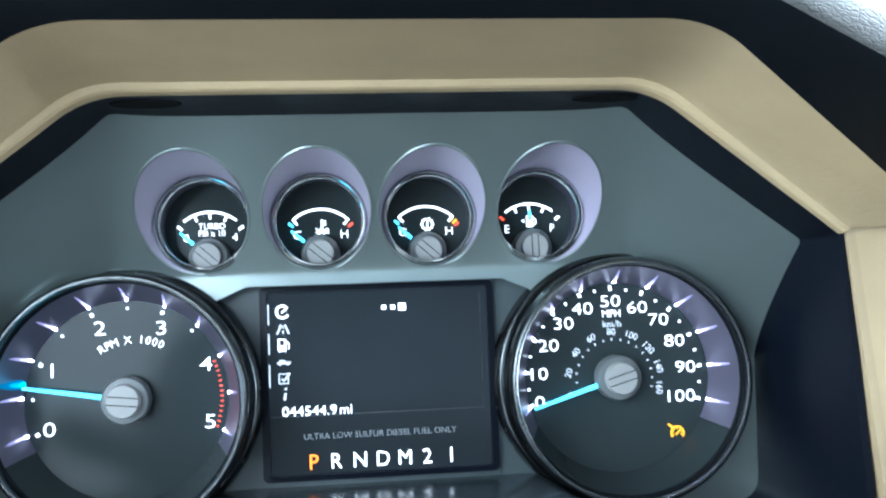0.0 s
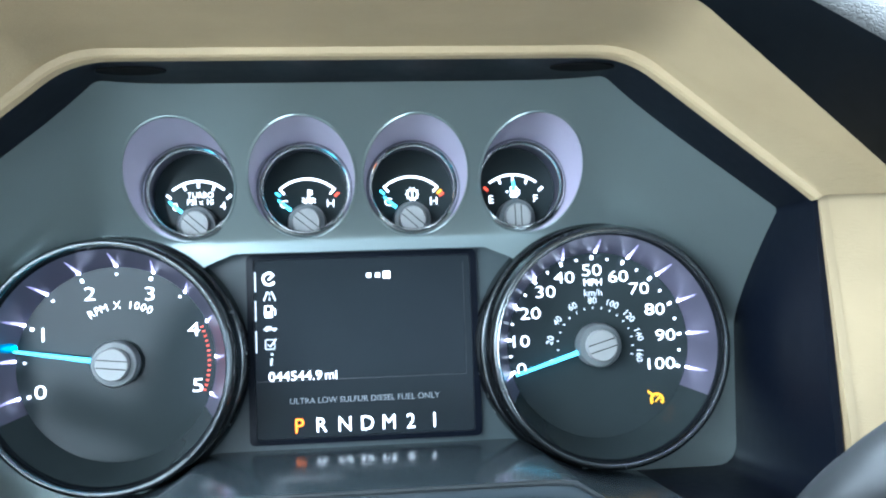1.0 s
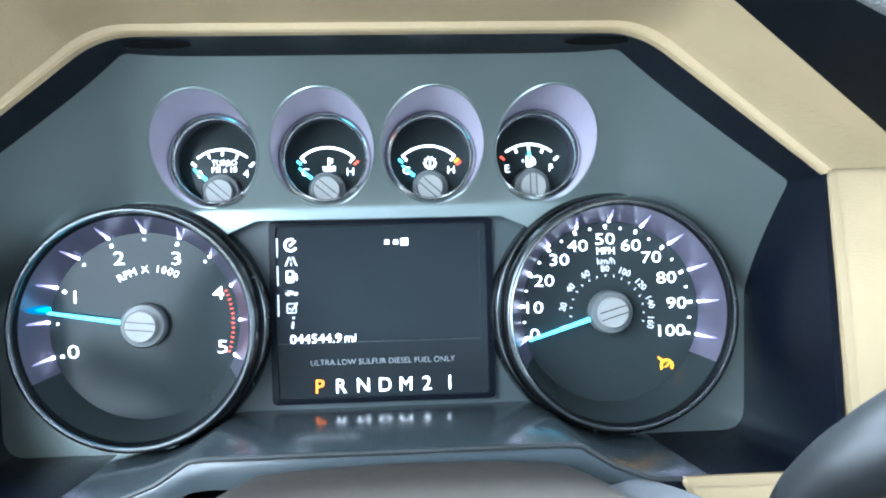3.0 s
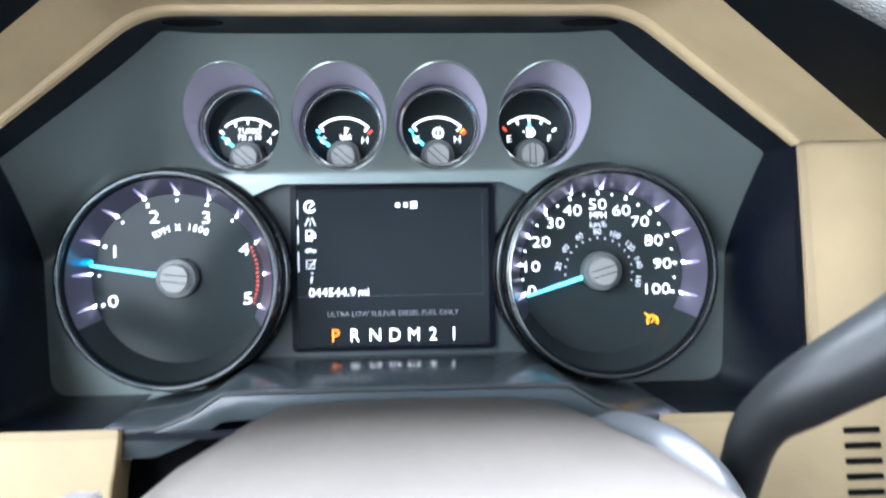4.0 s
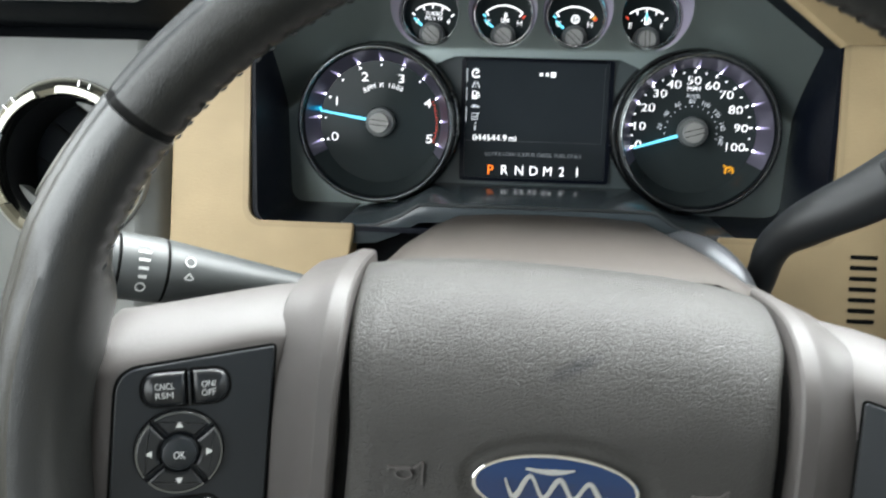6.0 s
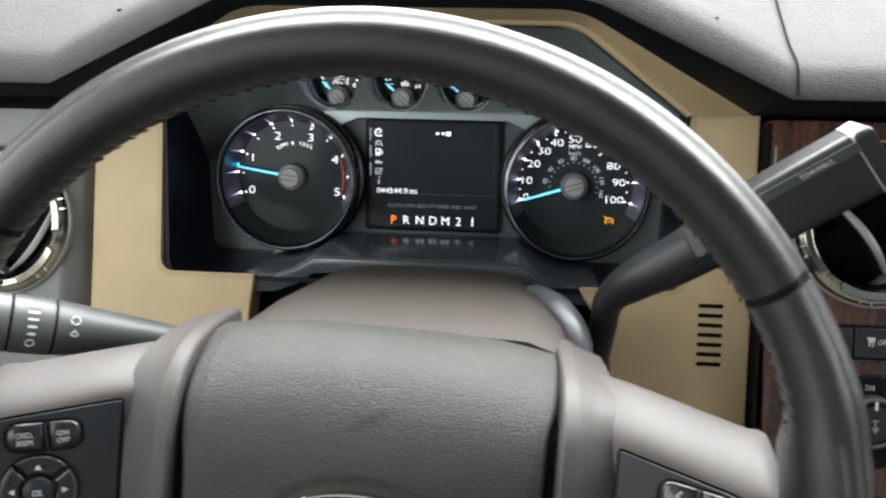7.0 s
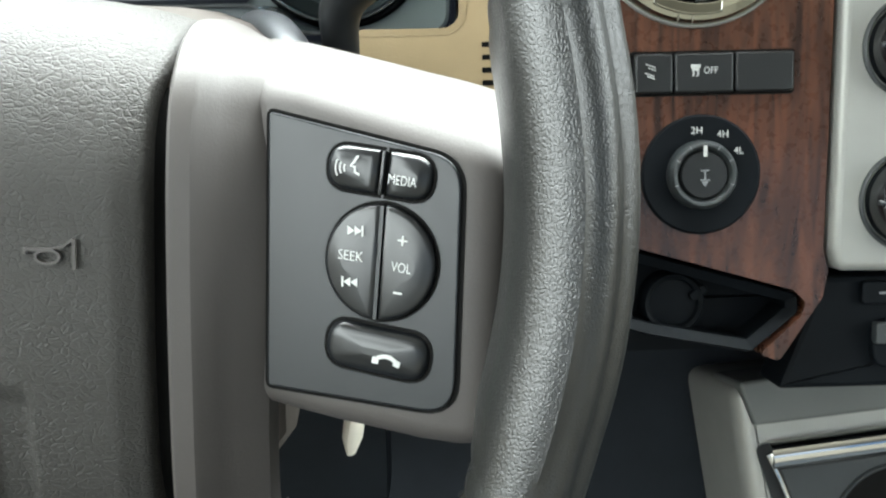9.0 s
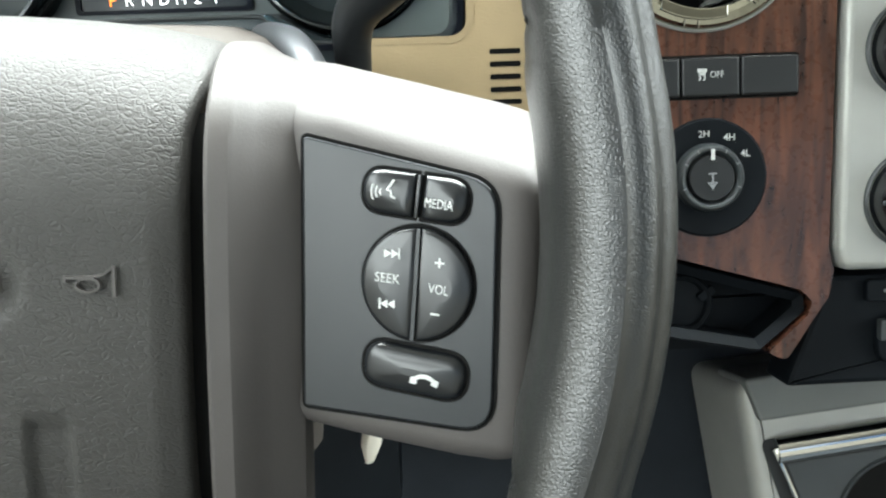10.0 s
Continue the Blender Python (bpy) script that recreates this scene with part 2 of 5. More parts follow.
LIT = glow("lit white", (0.93, 0.95, 1.0), 1.15)
LIT_CORE = glow("lit pale lavender", (0.80, 0.74, 1.0), 14.0)
# mid and tail: the slots' reflected glow on the ring, given as emission
LIT_MID = glow("lit lavender", (0.70, 0.63, 1.0), 0.8)
LIT_TAIL = glow("lit faint lavender", (0.60, 0.53, 0.95), 0.20)
LIT_DIM = glow("lit dim white", (0.75, 0.80, 0.88), 0.5)
LIT_RED = glow("lit red", (1.0, 0.10, 0.05), 0.5)
LIT_ORANGE = glow("lit orange", (1.0, 0.20, 0.012), 1.35)
LIT_AMBER = glow("lit amber", (1.0, 0.45, 0.02), 0.6)
LIT_CYAN = glow("lit cyan", (0.16, 0.72, 1.0), 1.1)
# blues for the glow cast on the tachometer ring, given as emission
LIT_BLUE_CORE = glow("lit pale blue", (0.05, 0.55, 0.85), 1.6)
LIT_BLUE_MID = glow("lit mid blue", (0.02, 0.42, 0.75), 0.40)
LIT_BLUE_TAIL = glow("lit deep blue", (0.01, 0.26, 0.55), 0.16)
LIT_GREY = glow("lit grey", (0.40, 0.44, 0.48), 0.11)


# ---------------------------------------------------------------- building helpers
def thing(name, m, label, category, group="", kind=""):
    ob = new(name)
    ob.matrix_world = m
    ob.empty_display_size = 0.01
    return tagged(ob, label, category, group, kind)


def finish(bm, name, material, smooth=True, angle=35):
    me = bpy.data.meshes.new(name)
    bmesh.ops.recalc_face_normals(bm, faces=bm.faces[:])
    for f in bm.faces:
        f.smooth = smooth
    if smooth:
        lim = radians(angle)
        for e in bm.edges:
            if len(e.link_faces) == 2 and (e.calc_face_angle(0) > lim or (max(len(f.verts) for f in e.link_faces) > 4 and e.calc_face_angle(0) > 0.05)):
                e.smooth = False
    bm.to_mesh(me)
    bm.free()
    me.materials.append(material)
    return me


def part(name, bm, material, parent, label="", smooth=True, m=None, angle=35):
    ob = new(name, finish(bm, name, material, smooth, angle))
    if parent is not None:
        ob.parent = parent
    if m is not None:
        ob.matrix_local = m
    return tagged(ob, label)


def solid(name, bm, material, label, category, kind="", m=None, smooth=True):
    """A top-level thing of one mesh."""
    ob = new(name, finish(bm, name, material, smooth))
    if m is not None:
        ob.matrix_world = m
    return tagged(ob, label, category, "", kind)


def faces_from(bm, rings, closed=True, cap0=False, cap1=False):
    vs = [[bm.verts.new(p) for p in ring] for ring in rings]
    n = len(vs[0])
    for a, b in zip(vs, vs[1:]):
        for i in range(n if closed else n - 1):
            j = (i + 1) % n
            bm.faces.new((a[i], a[j], b[j], b[i]))
    if cap0:
        bm.faces.new(list(reversed(vs[0])))
    if cap1:
        bm.faces.new(vs[-1])
    return vs


def loft(rings, closed=True, cap0=False, cap1=False):
    bm = bmesh.new()
    faces_from(bm, rings, closed, cap0, cap1)
    return bm


def prism(poly, z0, z1, bevel=0.0, segs=2, bm=None):
    """An upright slab over a polygon, its upper edge bevelled inwards."""
    bm = bm or bmesh.new()
    pts = np.array(poly, float)
    cen = pts.mean(axis=0)
    rings = [[(x, y, z0) for x, y in poly]]
    if bevel:
        inner = inset(poly, bevel)
        for k in range(segs + 1):
            a = math.pi / 2 * k / segs
            f = 1 - math.cos(a)
            rings.append([(p[0] + (q[0] - p[0]) * f, p[1] + (q[1] - p[1]) * f, z1 - bevel + bevel * math.sin(a)) for p, q in zip(poly, inner)])
    else:
        rings.append([(x, y, z1) for x, y in poly])
    faces_from(bm, rings, True, True, True)
    return bm


def inset(poly, d):
    """The polygon moved inwards by d (counter-clockwise order)."""
    n = len(poly)
    area = sum(poly[i][0] * poly[(i + 1) % n][1] - poly[(i + 1) % n][0] * poly[i][1] for i in range(n))
    s = 1 if area > 0 else -1
    out = []
    for i in range(n):
        p0, p1, p2 = Vector(poly[i - 1]), Vector(poly[i]), Vector(poly[(i + 1) % n])
        a, b = (p1 - p0), (p2 - p1)
        if a.length < 1e-9 or b.length < 1e-9:
            out.append((p1.x, p1.y))
            continue
        a.normalize(), b.normalize()
        na, nb = Vector((-a.y, a.x)) * s, Vector((-b.y, b.x)) * s
        k = na + nb
        k = k / max(0.35, k.length_squared / 2) if k.length > 1e-6 else na
        q = p1 + k * d
        out.append((q.x, q.y))
    return out


def rounded(poly, radii, steps=6):
    """A polygon with rounded corners (counter-clockwise)."""
    n = len(poly)
    if not hasattr(radii, "__len__"):
        radii = [radii] * n
    out = []
    for i in range(n):
        p = Vector(poly[i])
        a, b = Vector(poly[i - 1]) - p, Vector(poly[(i + 1) % n]) - p
        la, lb = a.length, b.length
        a.normalize(), b.normalize()
        half = a.angle(b) / 2
        d = min(radii[i] / math.tan(half), la * 0.49, lb * 0.49)
        if d < 1e-6:
            out.append((p.x, p.y))
            continue
        p0, p1 = p + a * d, p + b * d
        for k in range(steps + 1):
            t = k / steps
            q = p0 * (1 - t) ** 2 + p * (2 * t * (1 - t)) + p1 * t ** 2
            out.append((q.x, q.y))
    return out


def box2(cx, cy, w, h, r=0.0, rot=0.0, steps=5):
    c, s = math.cos(radians(rot)), math.sin(radians(rot))
    pts = [(-w / 2, -h / 2), (w / 2, -h / 2), (w / 2, h / 2), (-w / 2, h / 2)]
    if r:
        pts = rounded(pts, r, steps)
    return [(cx + x * c - y * s, cy + x * s + y * c) for x, y in pts]


def circle(cx, cy, r, n=48, ry=None, rot=0.0):
    ry = r if ry is None else ry
    c, s = math.cos(rot), math.sin(rot)
    out = []
    for i in range(n):
        a = 2 * math.pi * i / n
        x, y = r * math.cos(a), ry * math.sin(a)
        out.append((cx + x * c - y * s, cy + x * s + y * c))
    return out


def lathe(profile, cx=0.0, cy=0.0, n=72, cap0=False, cap1=False):
    return loft([[(cx + r * math.cos(2 * math.pi * i / n), cy + r * math.sin(2 * math.pi * i / n), z) for i in range(n)] for r, z in profile], True, cap0, cap1)


def ribbon(points, width, z, bm=None, thick=0.0002):
    """A flat stroke along a polyline."""
    bm = bm or bmesh.new()
    pts = [Vector(p) for p in points]
    left, right = [], []
    for i, p in enumerate(pts):
        d = (pts[min(i + 1, len(pts) - 1)] - pts[max(i - 1, 0)]).normalized()
        nrm = Vector((-d.y, d.x)) * width / 2
        left.append(p + nrm)
        right.append(p - nrm)
    faces_from(bm, [[(l.x, l.y, z), (r.x, r.y, z), (r.x, r.y, z - thick), (l.x, l.y, z - thick)] for l, r in zip(left, right)], True, True, True)
    return bm


def arc(cx, cy, r, a0, a1, n=24):
    return [(cx + r * math.cos(radians(a0 + (a1 - a0) * i / n)), cy + r * math.sin(radians(a0 + (a1 - a0) * i / n))) for i in range(n + 1)]


def bars(specs, z, bm=None):
    """Several small flat bars: centre, width, height, turn."""
    bm = bm or bmesh.new()
    for cx, cy, w, h, rot in specs:
        prism(box2(cx, cy, w, h, 0, rot), z - 0.0002, z, bm=bm)
    return bm


def flat(poly, z, bm=None, thick=0.0002):
    return prism(poly, z - thick, z, bm=bm)


def lettering(body, size, cx, cy, z, rot=0.0, bold=0.0, spacing=1.0, width=None, squeeze=1.0):
    """Raised lettering, centred at cx, cy; size is the capitals' height."""
    cu = bpy.data.curves.new("lettering", "FONT")
    cu.body = body
    cu.size = size / 0.70
    cu.offset = bold * size
    cu.space_character = spacing
    cu.align_x, cu.align_y = "CENTER", "CENTER"
    cu.resolution_u = 3
    ob = bpy.data.objects.new("lettering", cu)
    scene.collection.objects.link(ob)
    dg = bpy.context.evaluated_depsgraph_get()
    me = bpy.data.meshes.new_from_object(ob.evaluated_get(dg))
    bpy.data.objects.remove(ob)
    bpy.data.curves.remove(cu)
    bm = bmesh.new()
    bm.from_mesh(me)
    bpy.data.meshes.remove(me)
    xs = [v.co.x for v in bm.verts]
    ys = [v.co.y for v in bm.verts]
    mx, my = (min(xs) + max(xs)) / 2, (min(ys) + max(ys)) / 2
    k = width / (max(xs) - min(xs)) if width else squeeze
    for v in bm.verts:
        v.co = Vector(((v.co.x - mx) * k, v.co.y - my, 0))
    bmesh.ops.transform(bm, matrix=pose(cx, cy, z, 0, 0, rot), verts=bm.verts[:])
    return bm


def sweep(path, radii, n=20, cap0=True, cap1=True, up=(0, 0, 1)):
    """A rod along a 3D path; a pair of radii makes it oval."""
    P = [Vector(p) for p in path]
    rings = []
    for i, p in enumerate(P):
        d = (P[min(i + 1, len(P) - 1)] - P[max(i - 1, 0)]).normalized()
        a = d.cross(Vector(up))
        if a.length < 1e-4:
            a = d.cross(Vector((1, 0, 0)))
        a.normalize()
        b = a.cross(d).normalized()
        r = radii[i]
        ra, rb = r if hasattr(r, "__len__") else (r, r)
        rings.append([p + a * (ra * math.cos(2 * math.pi * k / n)) + b * (rb * math.sin(2 * math.pi * k / n)) for k in range(n)])
    return loft(rings, True, cap0, cap1)


def smooth_path(points, n=8):
    """Catmull-Rom through 3D points."""
    P = [Vector(p) for p in points]
    P = [P[0] * 2 - P[1]] + P + [P[-1] * 2 - P[-2]]
    out = []
    for i in range(1, len(P) - 2):
        for k in range(n):
            t = k / n
            a, b, c, d = P[i - 1], P[i], P[i + 1], P[i + 2]
            out.append(0.5 * ((2 * b) + (c - a) * t + (2 * a - 5 * b + 4 * c - d) * t * t + (3 * b - a - 3 * c + d) * t ** 3))
    out.append(P[-2])
    return out


def lerp_table(x, table):
    for (x0, y0), (x1, y1) in zip(table, table[1:]):
        if x <= x1:
            t = max(0, (x - x0) / (x1 - x0))
            return y0 + (y1 - y0) * t
    return table[-1][1]


def smoothstep(a, b, x):
    t = min(1, max(0, (x - a) / (b - a)))
    return t * t * (3 - 2 * t)


# ---------------------------------------------------------------- cab shell
def slab(name, lo, hi, material, label, category):
    bm = bmesh.new()
    bmesh.ops.create_cube(bm, size=1)
    for v in bm.verts:
        v.co = Vector([lo[i] + (hi[i] - lo[i]) * (v.co[i] + 0.5) for i in range(3)])
    return solid(name, bm, material, label, category, "structure", smooth=False)


slab("floor", (-0.52, -1.4, 0.38), (1.42, 1.0, 0.42), CARPET, "dark carpeted cab floor", "floor")
slab("ceiling", (-0.52, -1.4, 1.80), (1.42, 0.42, 1.83), TRIM, "pale grey cloth cab headliner", "ceiling")
slab("wall_left_door", (-0.52, -1.4, 0.42), (-0.48, 1.0, 1.20), TRIM, "grey lower driver door panel", "wall")
slab("wall_right_door", (1.38, -1.4, 0.42), (1.42, 1.0, 1.20), TRIM, "grey lower passenger door panel", "wall")
slab("wall_rear", (-0.48, -1.40, 0.42), (1.38, -1.36, 1.28), TRIM, "grey rear cab wall", "wall")
slab("wall_firewall", (-0.48, 0.62, 0.42), (1.38, 0.66, 1.12), BLACK, "black firewall behind the dashboard", "wall")

# ---------------------------------------------------------------- dashboard
def cw(u, v, w):
    return CLUSTER @ Vector((u, v, w))


def round_line(points, radii, steps=7):
    """A 3D polyline with its inner corners rounded."""
    P = [Vector(p) for p in points]
    out = [P[0]]
    for i in range(1, len(P) - 1):
        a, b = P[i - 1] - P[i], P[i + 1] - P[i]
        d = min(radii, a.length * 0.45, b.length * 0.45)
        p0, p1 = P[i] + a.normalized() * d, P[i] + b.normalized() * d
        for k in range(steps + 1):
            t = k / steps
            out.append(p0 * (1 - t) ** 2 + P[i] * (2 * t * (1 - t)) + p1 * t ** 2)
    out.append(P[-1])
    return out


def arch(half_knee, v_knee, w_knee, half_top, v_top, w_top, radius=0.013):
    """The arched line over the instruments, from the left knee to the right one."""
    return round_line([cw(-half_knee, v_knee, w_knee), cw(-half_top, v_top, w_top), cw(half_top, v_top, w_top), cw(half_knee, v_knee, w_knee)], radius)


tan_in = arch(0.1725, 0.056, 0.080, 0.0995, 0.111, 0.085)
tan_lip = arch(0.1733, 0.0562, 0.0822, 0.1000, 0.1114, 0.0885)
tan_lip2 = arch(0.1742, 0.0568, 0.0828, 0.1005, 0.1121, 0.0896)
tan_groove = arch(0.1756, 0.0576, 0.0826, 0.1012, 0.1142, 0.0906)
tan_step2 = arch(0.1772, 0.0580, 0.0830, 0.1020, 0.1152, 0.0950)
tan_out = arch(0.2130, 0.058, 0.0835, 0.0990, 0.1175, 0.146, 0.016)
tan_back = arch(0.2130, 0.065, 0.070, 0.0990, 0.1300, 0.120, 0.016)
tan_back2 = arch(0.1725, 0.060, 0.070, 0.0995, 0.117, 0.075)

trim = thing("cluster_surround", Matrix(), "tan grained plastic surround framing the instrument cluster", "dash trim", kind="structure")
part("upper_hood", loft([tan_back2, tan_in, tan_lip, tan_lip2, tan_groove, tan_step2, tan_out, tan_back], False), TAN, trim, angle=25)


def panel(name, poly, z0, z1, material, parent, m, bevel=0.0012, label=""):
    return part(name, prism(poly, z0, z1, bevel, 3), material, parent, label, m=m)


# the two side panels and the strips under the opening
left_poly = rounded([(-0.222, 0.1262), (-0.226, -0.12), (-0.112, -0.12), (-0.112, -0.016), (-0.109, 0.0075), (-0.1756, 0.0075), (-0.1765, 0.1262)],
                    [0.003, 0.004, 0.004, 0.003, 0.002, 0.010, 0.002], 6)
right_poly = rounded([(0.1765, 0.1262), (0.1756, 0.0075), (0.108, 0.0075), (0.129, -0.026), (0.135, -0.12), (0.219, -0.12), (0.219, 0.1262)],
                     [0.002, 0.010, 0.002, 0.003, 0.004, 0.004, 0.003], 6)
panel("left_panel", left_poly, -0.020, 0.002, TAN, trim, DASH)
right_panel = panel("right_panel", right_poly, -0.020, 0.002, TAN, trim, DASH)
for k in range(7):
    v = -0.0005 - k * 0.0063
    part("vent_slot", prism(box2(0.1935, v, 0.0155, 0.0026, 0.0008), 0.0005, 0.0026), LINE, right_panel)
for sx in (-1, 1):
    edge = [(sx * 0.1772, 0.1255)] + [(sx * (0.1662 + 0.0104 * math.cos(q * math.pi / 16)), 0.0166 - 0.0104 * math.sin(q * math.pi / 16)) for q in range(9)] + [(sx * 0.110, 0.0062)]
    part("panel_lip", ribbon(edge, 0.0036, 0.0026, thick=0.006), TAN_LIP, trim, m=DASH)


# dash pad: soffit, rounded brow and the top that runs to the windshield
def brow(dv, dw):
    a, b = (0.2200, 0.068 + dv, 0.141 + dw), (0.1030, 0.1205 + dv, 0.160 + dw)
    pts = round_line([cw(-a[0], *a[1:]), cw(-b[0], *b[1:]), cw(*b), cw(*a)], 0.014)
    lo = pts[0].copy()
    hi = pts[-1].copy()
    left = [Vector((-0.48, lo.y, lo.z)), Vector((-0.30, lo.y, lo.z))]
    right = [Vector((0.30, hi.y, hi.z)), Vector((0.6, hi.y, hi.z)), Vector((1.38, hi.y, hi.z))]
    return left + pts + right


def soffit_line():
    pts = [p.copy() for p in tan_out]
    lo, hi = pts[0], pts[-1]
    # same count of points as the brow
    return [Vector((-0.48, lo.y, lo.z)), Vector((-0.30, lo.y, lo.z))] + pts + [Vector((0.30, hi.y, hi.z)), Vector((0.6, hi.y, hi.z)), Vector((1.38, hi.y, hi.z))]


pad = thing("dashboard_pad", Matrix(), "grey leather-grained padded dashboard top", "dashboard", kind="structure")
b0, b1, b2, b_edge, b3 = brow(0, 0), brow(0.0045, 0.003), brow(0.0170, -0.0010), brow(0.0225, -0.0055), brow(0.0320, -0.0240)


def flatten(line, y, z, mix):
    return [Vector((p.x, p.y * (1 - mix) + y * mix, p.z * (1 - mix) + z * mix)) for p in line]


b_roll = brow(0.002, 0.0025)
rings = [b_roll, b1, b2, b_edge, b3, flatten(b3, 0.50, 1.225, 0.55), flatten(b3, 0.62, 1.215, 0.92), flatten(b3, 0.95, 1.16, 1.0)]
part("padded_top", loft(rings, False), PAD, pad, angle=50)
# shade under the brow is put into the soffit's near-black colour
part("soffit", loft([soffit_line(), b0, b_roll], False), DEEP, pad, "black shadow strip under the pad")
seam = [Vector((0.2225, r[-4].y - 0.0006, r[-4].z + 0.0006)) for r in rings[1:7]]
part("seam", sweep(seam, [0.0008] * len(seam), 6), LINE, pad)

# dark body behind everything
body = thing("dashboard_body", Matrix(), "black lower dashboard behind the trim panels", "dashboard", kind="structure")
part("lower_panel", prism([(-0.48, -0.60), (1.38, -0.60), (1.38, -0.13), (-0.48, -0.13)], -0.19, -0.17, 0.004), FOOTWELL, body, m=DASH)
part("backing", prism([(0.20, -0.165), (1.38, -0.165), (1.38, 0.14), (0.20, 0.14)], -0.06, -0.028), DEEP, body, m=DASH)
part("backing", prism([(-0.48, -0.20), (-0.20, -0.20), (-0.20, 0.14), (-0.48, 0.14)], -0.06, -0.028), DEEP, body, m=DASH)
part("column_recess", prism([(-0.13, -0.25), (0.13, -0.25), (0.13, 0.006), (-0.13, 0.006)], -0.08, -0.030), DEEP, body, m=DASH)

# ---------------------------------------------------------------- instrument cluster
cluster = thing("instrument_cluster", CLUSTER, "lit instrument cluster with two round dials and four small gauges", "instrument cluster")
opening = rounded([(-0.170, -0.0575), (0.170, -0.0575), (0.1735, 0.056), (0.0995, 0.1115), (-0.0995, 0.1115), (-0.1735, 0.056)],
                  [0.011, 0.011, 0.004, 0.009, 0.009, 0.004], 6)


def edge_w(v):
    return lerp_table(v, [(-0.06, 0.0935), (-0.014, 0.0868), (0.035, 0.0795), (0.056, 0.0790), (0.112, 0.086)])


outer = inset(opening, -0.003)
wall_in = [(x, y, edge_w(y)) for x, y in opening]
housing = loft([[(x, y, -0.03) for x, y in outer], [(x, y, edge_w(y)) for x, y in outer], wall_in, [(x, y, -0.022) for x, y in opening]], True)
part("housing", housing, GLOSS, cluster, "dark glossy inner wall", angle=25)
part("back_plate", prism(opening, -0.035, -0.022), DEEP, cluster)

DIALS = {"tach": -0.1075, "speed": 0.1080}
GAUGES = [-0.0735, -0.0240, 0.0245, 0.0735]
GV = 0.0745


def mask_height(u, v):
    top = 0.1115 - v
    au = abs(u)
    # distance from the slanted upper side
    sl = (0.1735 - au) * 0.600 + (0.056 - v) * 0.800
    a = max(0, 1 - top / 0.060) ** 1.25
    b = max(0, 1 - sl / 0.040) ** 1.3
    s = (a ** 5 + b ** 5) ** 0.2
    return 0.003 + 0.047 * s


def hood_shape(g):
    cu = g + (0.0025 if g > 0.05 else -0.0025 if g < -0.05 else 0.0003 * (1 if g > 0 else -1))
    return cu, 0.0768, 0.0232, 0.0240


def build_mask():
    h = 0.00125
    us = np.arange(-0.178, 0.1781, h)
    vs = np.arange(-0.060, 0.1161, h)

    def snap(u, v):
        """Move a point near a hole's edge onto it; None inside a hole."""
        for cx in DIALS.values():
            d = math.hypot(u - cx, v)
            if abs(d - 0.0550) < h * 0.55:
                return cx + (u - cx) / d * 0.0550, v / d * 0.0550
            if d < 0.0550:
                return None
        for g in GAUGES:
            cu, cv, a, b = hood_shape(g)
            d = math.hypot((u - cu) / a, (v - cv) / b)
            if abs(d - 1) * 0.0235 < h * 0.55:
                return cu + (u - cu) / d, cv + (v - cv) / d
            if d < 1:
                return None
        # the dark centre panel between the dials
        lim = 0.0465 if abs(u) < 0.056 else 0.0465 - (abs(u) - 0.056) * 0.42
        if abs(u) < 0.082 and v < lim:
            if lim - v < h * 0.8:
                return u, lim
            return None
        return u, v

    grid = [[snap(u, v) for v in vs] for u in us]
    bm = bmesh.new()
    made = {}

    def vert(i, j):
        if (i, j) not in made:
            u, v = grid[i][j]
            made[i, j] = bm.verts.new((u, v, mask_height(u, v)))
        return made[i, j]

    for i in range(len(us) - 1):
        for j in range(len(vs) - 1):
            q = [(i, j), (i + 1, j), (i + 1, j + 1), (i, j + 1)]
            q = [p for p in q if grid[p[0]][p[1]] is not None]
            if len(q) >= 3:
                c = [vert(*p) for p in q]
                if len(set(c)) == len(c):
                    bm.faces.new(c)
    bmesh.ops.remove_doubles(bm, verts=bm.verts[:], dist=1e-5)
    return bm


part("mask", build_mask(), MASK, cluster, "satin pewter instrument mask", angle=60)

# floor ledge in front of the dials
ledge_line = [(-0.172, -0.0575), (-0.120, -0.0575), (-0.096, -0.0555), (-0.082, -0.0500), (-0.0705, -0.0425), (-0.064, -0.0418),
              (0.066, -0.0418), (0.0725, -0.0425), (0.084, -0.0500), (0.098, -0.0555), (0.122, -0.0575), (0.172, -0.0575)]


def ledge_front(u):
    return 0.092 if abs(u) < 0.075 else 0.092 + (abs(u) - 0.075) * 0.012


rows = []
for u, v in ledge_line:
    f = ledge_front(u)
    rows.append([(u, v, -0.010), (u, v, f - 0.003), (u, v - 0.0008, f - 0.0008), (u, v - 0.003, f), (u, v - 0.012, f - 0.001), (u, v - 0.012, -0.010)])
part("ledge", loft(rows, False), LEDGE, cluster, "dark semi-gloss ledge under the dials", angle=40)
part("ledge_edge", sweep([(u, v - 0.0008, ledge_front(u)) for u, v in ledge_line], [0.0009] * len(ledge_line), 8, up=(0, 1, 0)), SLATE, cluster)
for sx in (-0.083, 0.087):
    part("light_sensor", prism(circle(0, 0, 0.0128, 32, 0.0056), -0.002, 0.0005, 0.0002), LINE, cluster, "dark oval sensor window", m=pose(sx, 0.1114, 0.0715, 90, 0, 0))


# ---- the two large dials
FOOT = [(0.0425, 0.0002), (0.0436, 0.0030), (0.0452, 0.0075), (0.0474, 0.0130), (0.0493, 0.0190)]


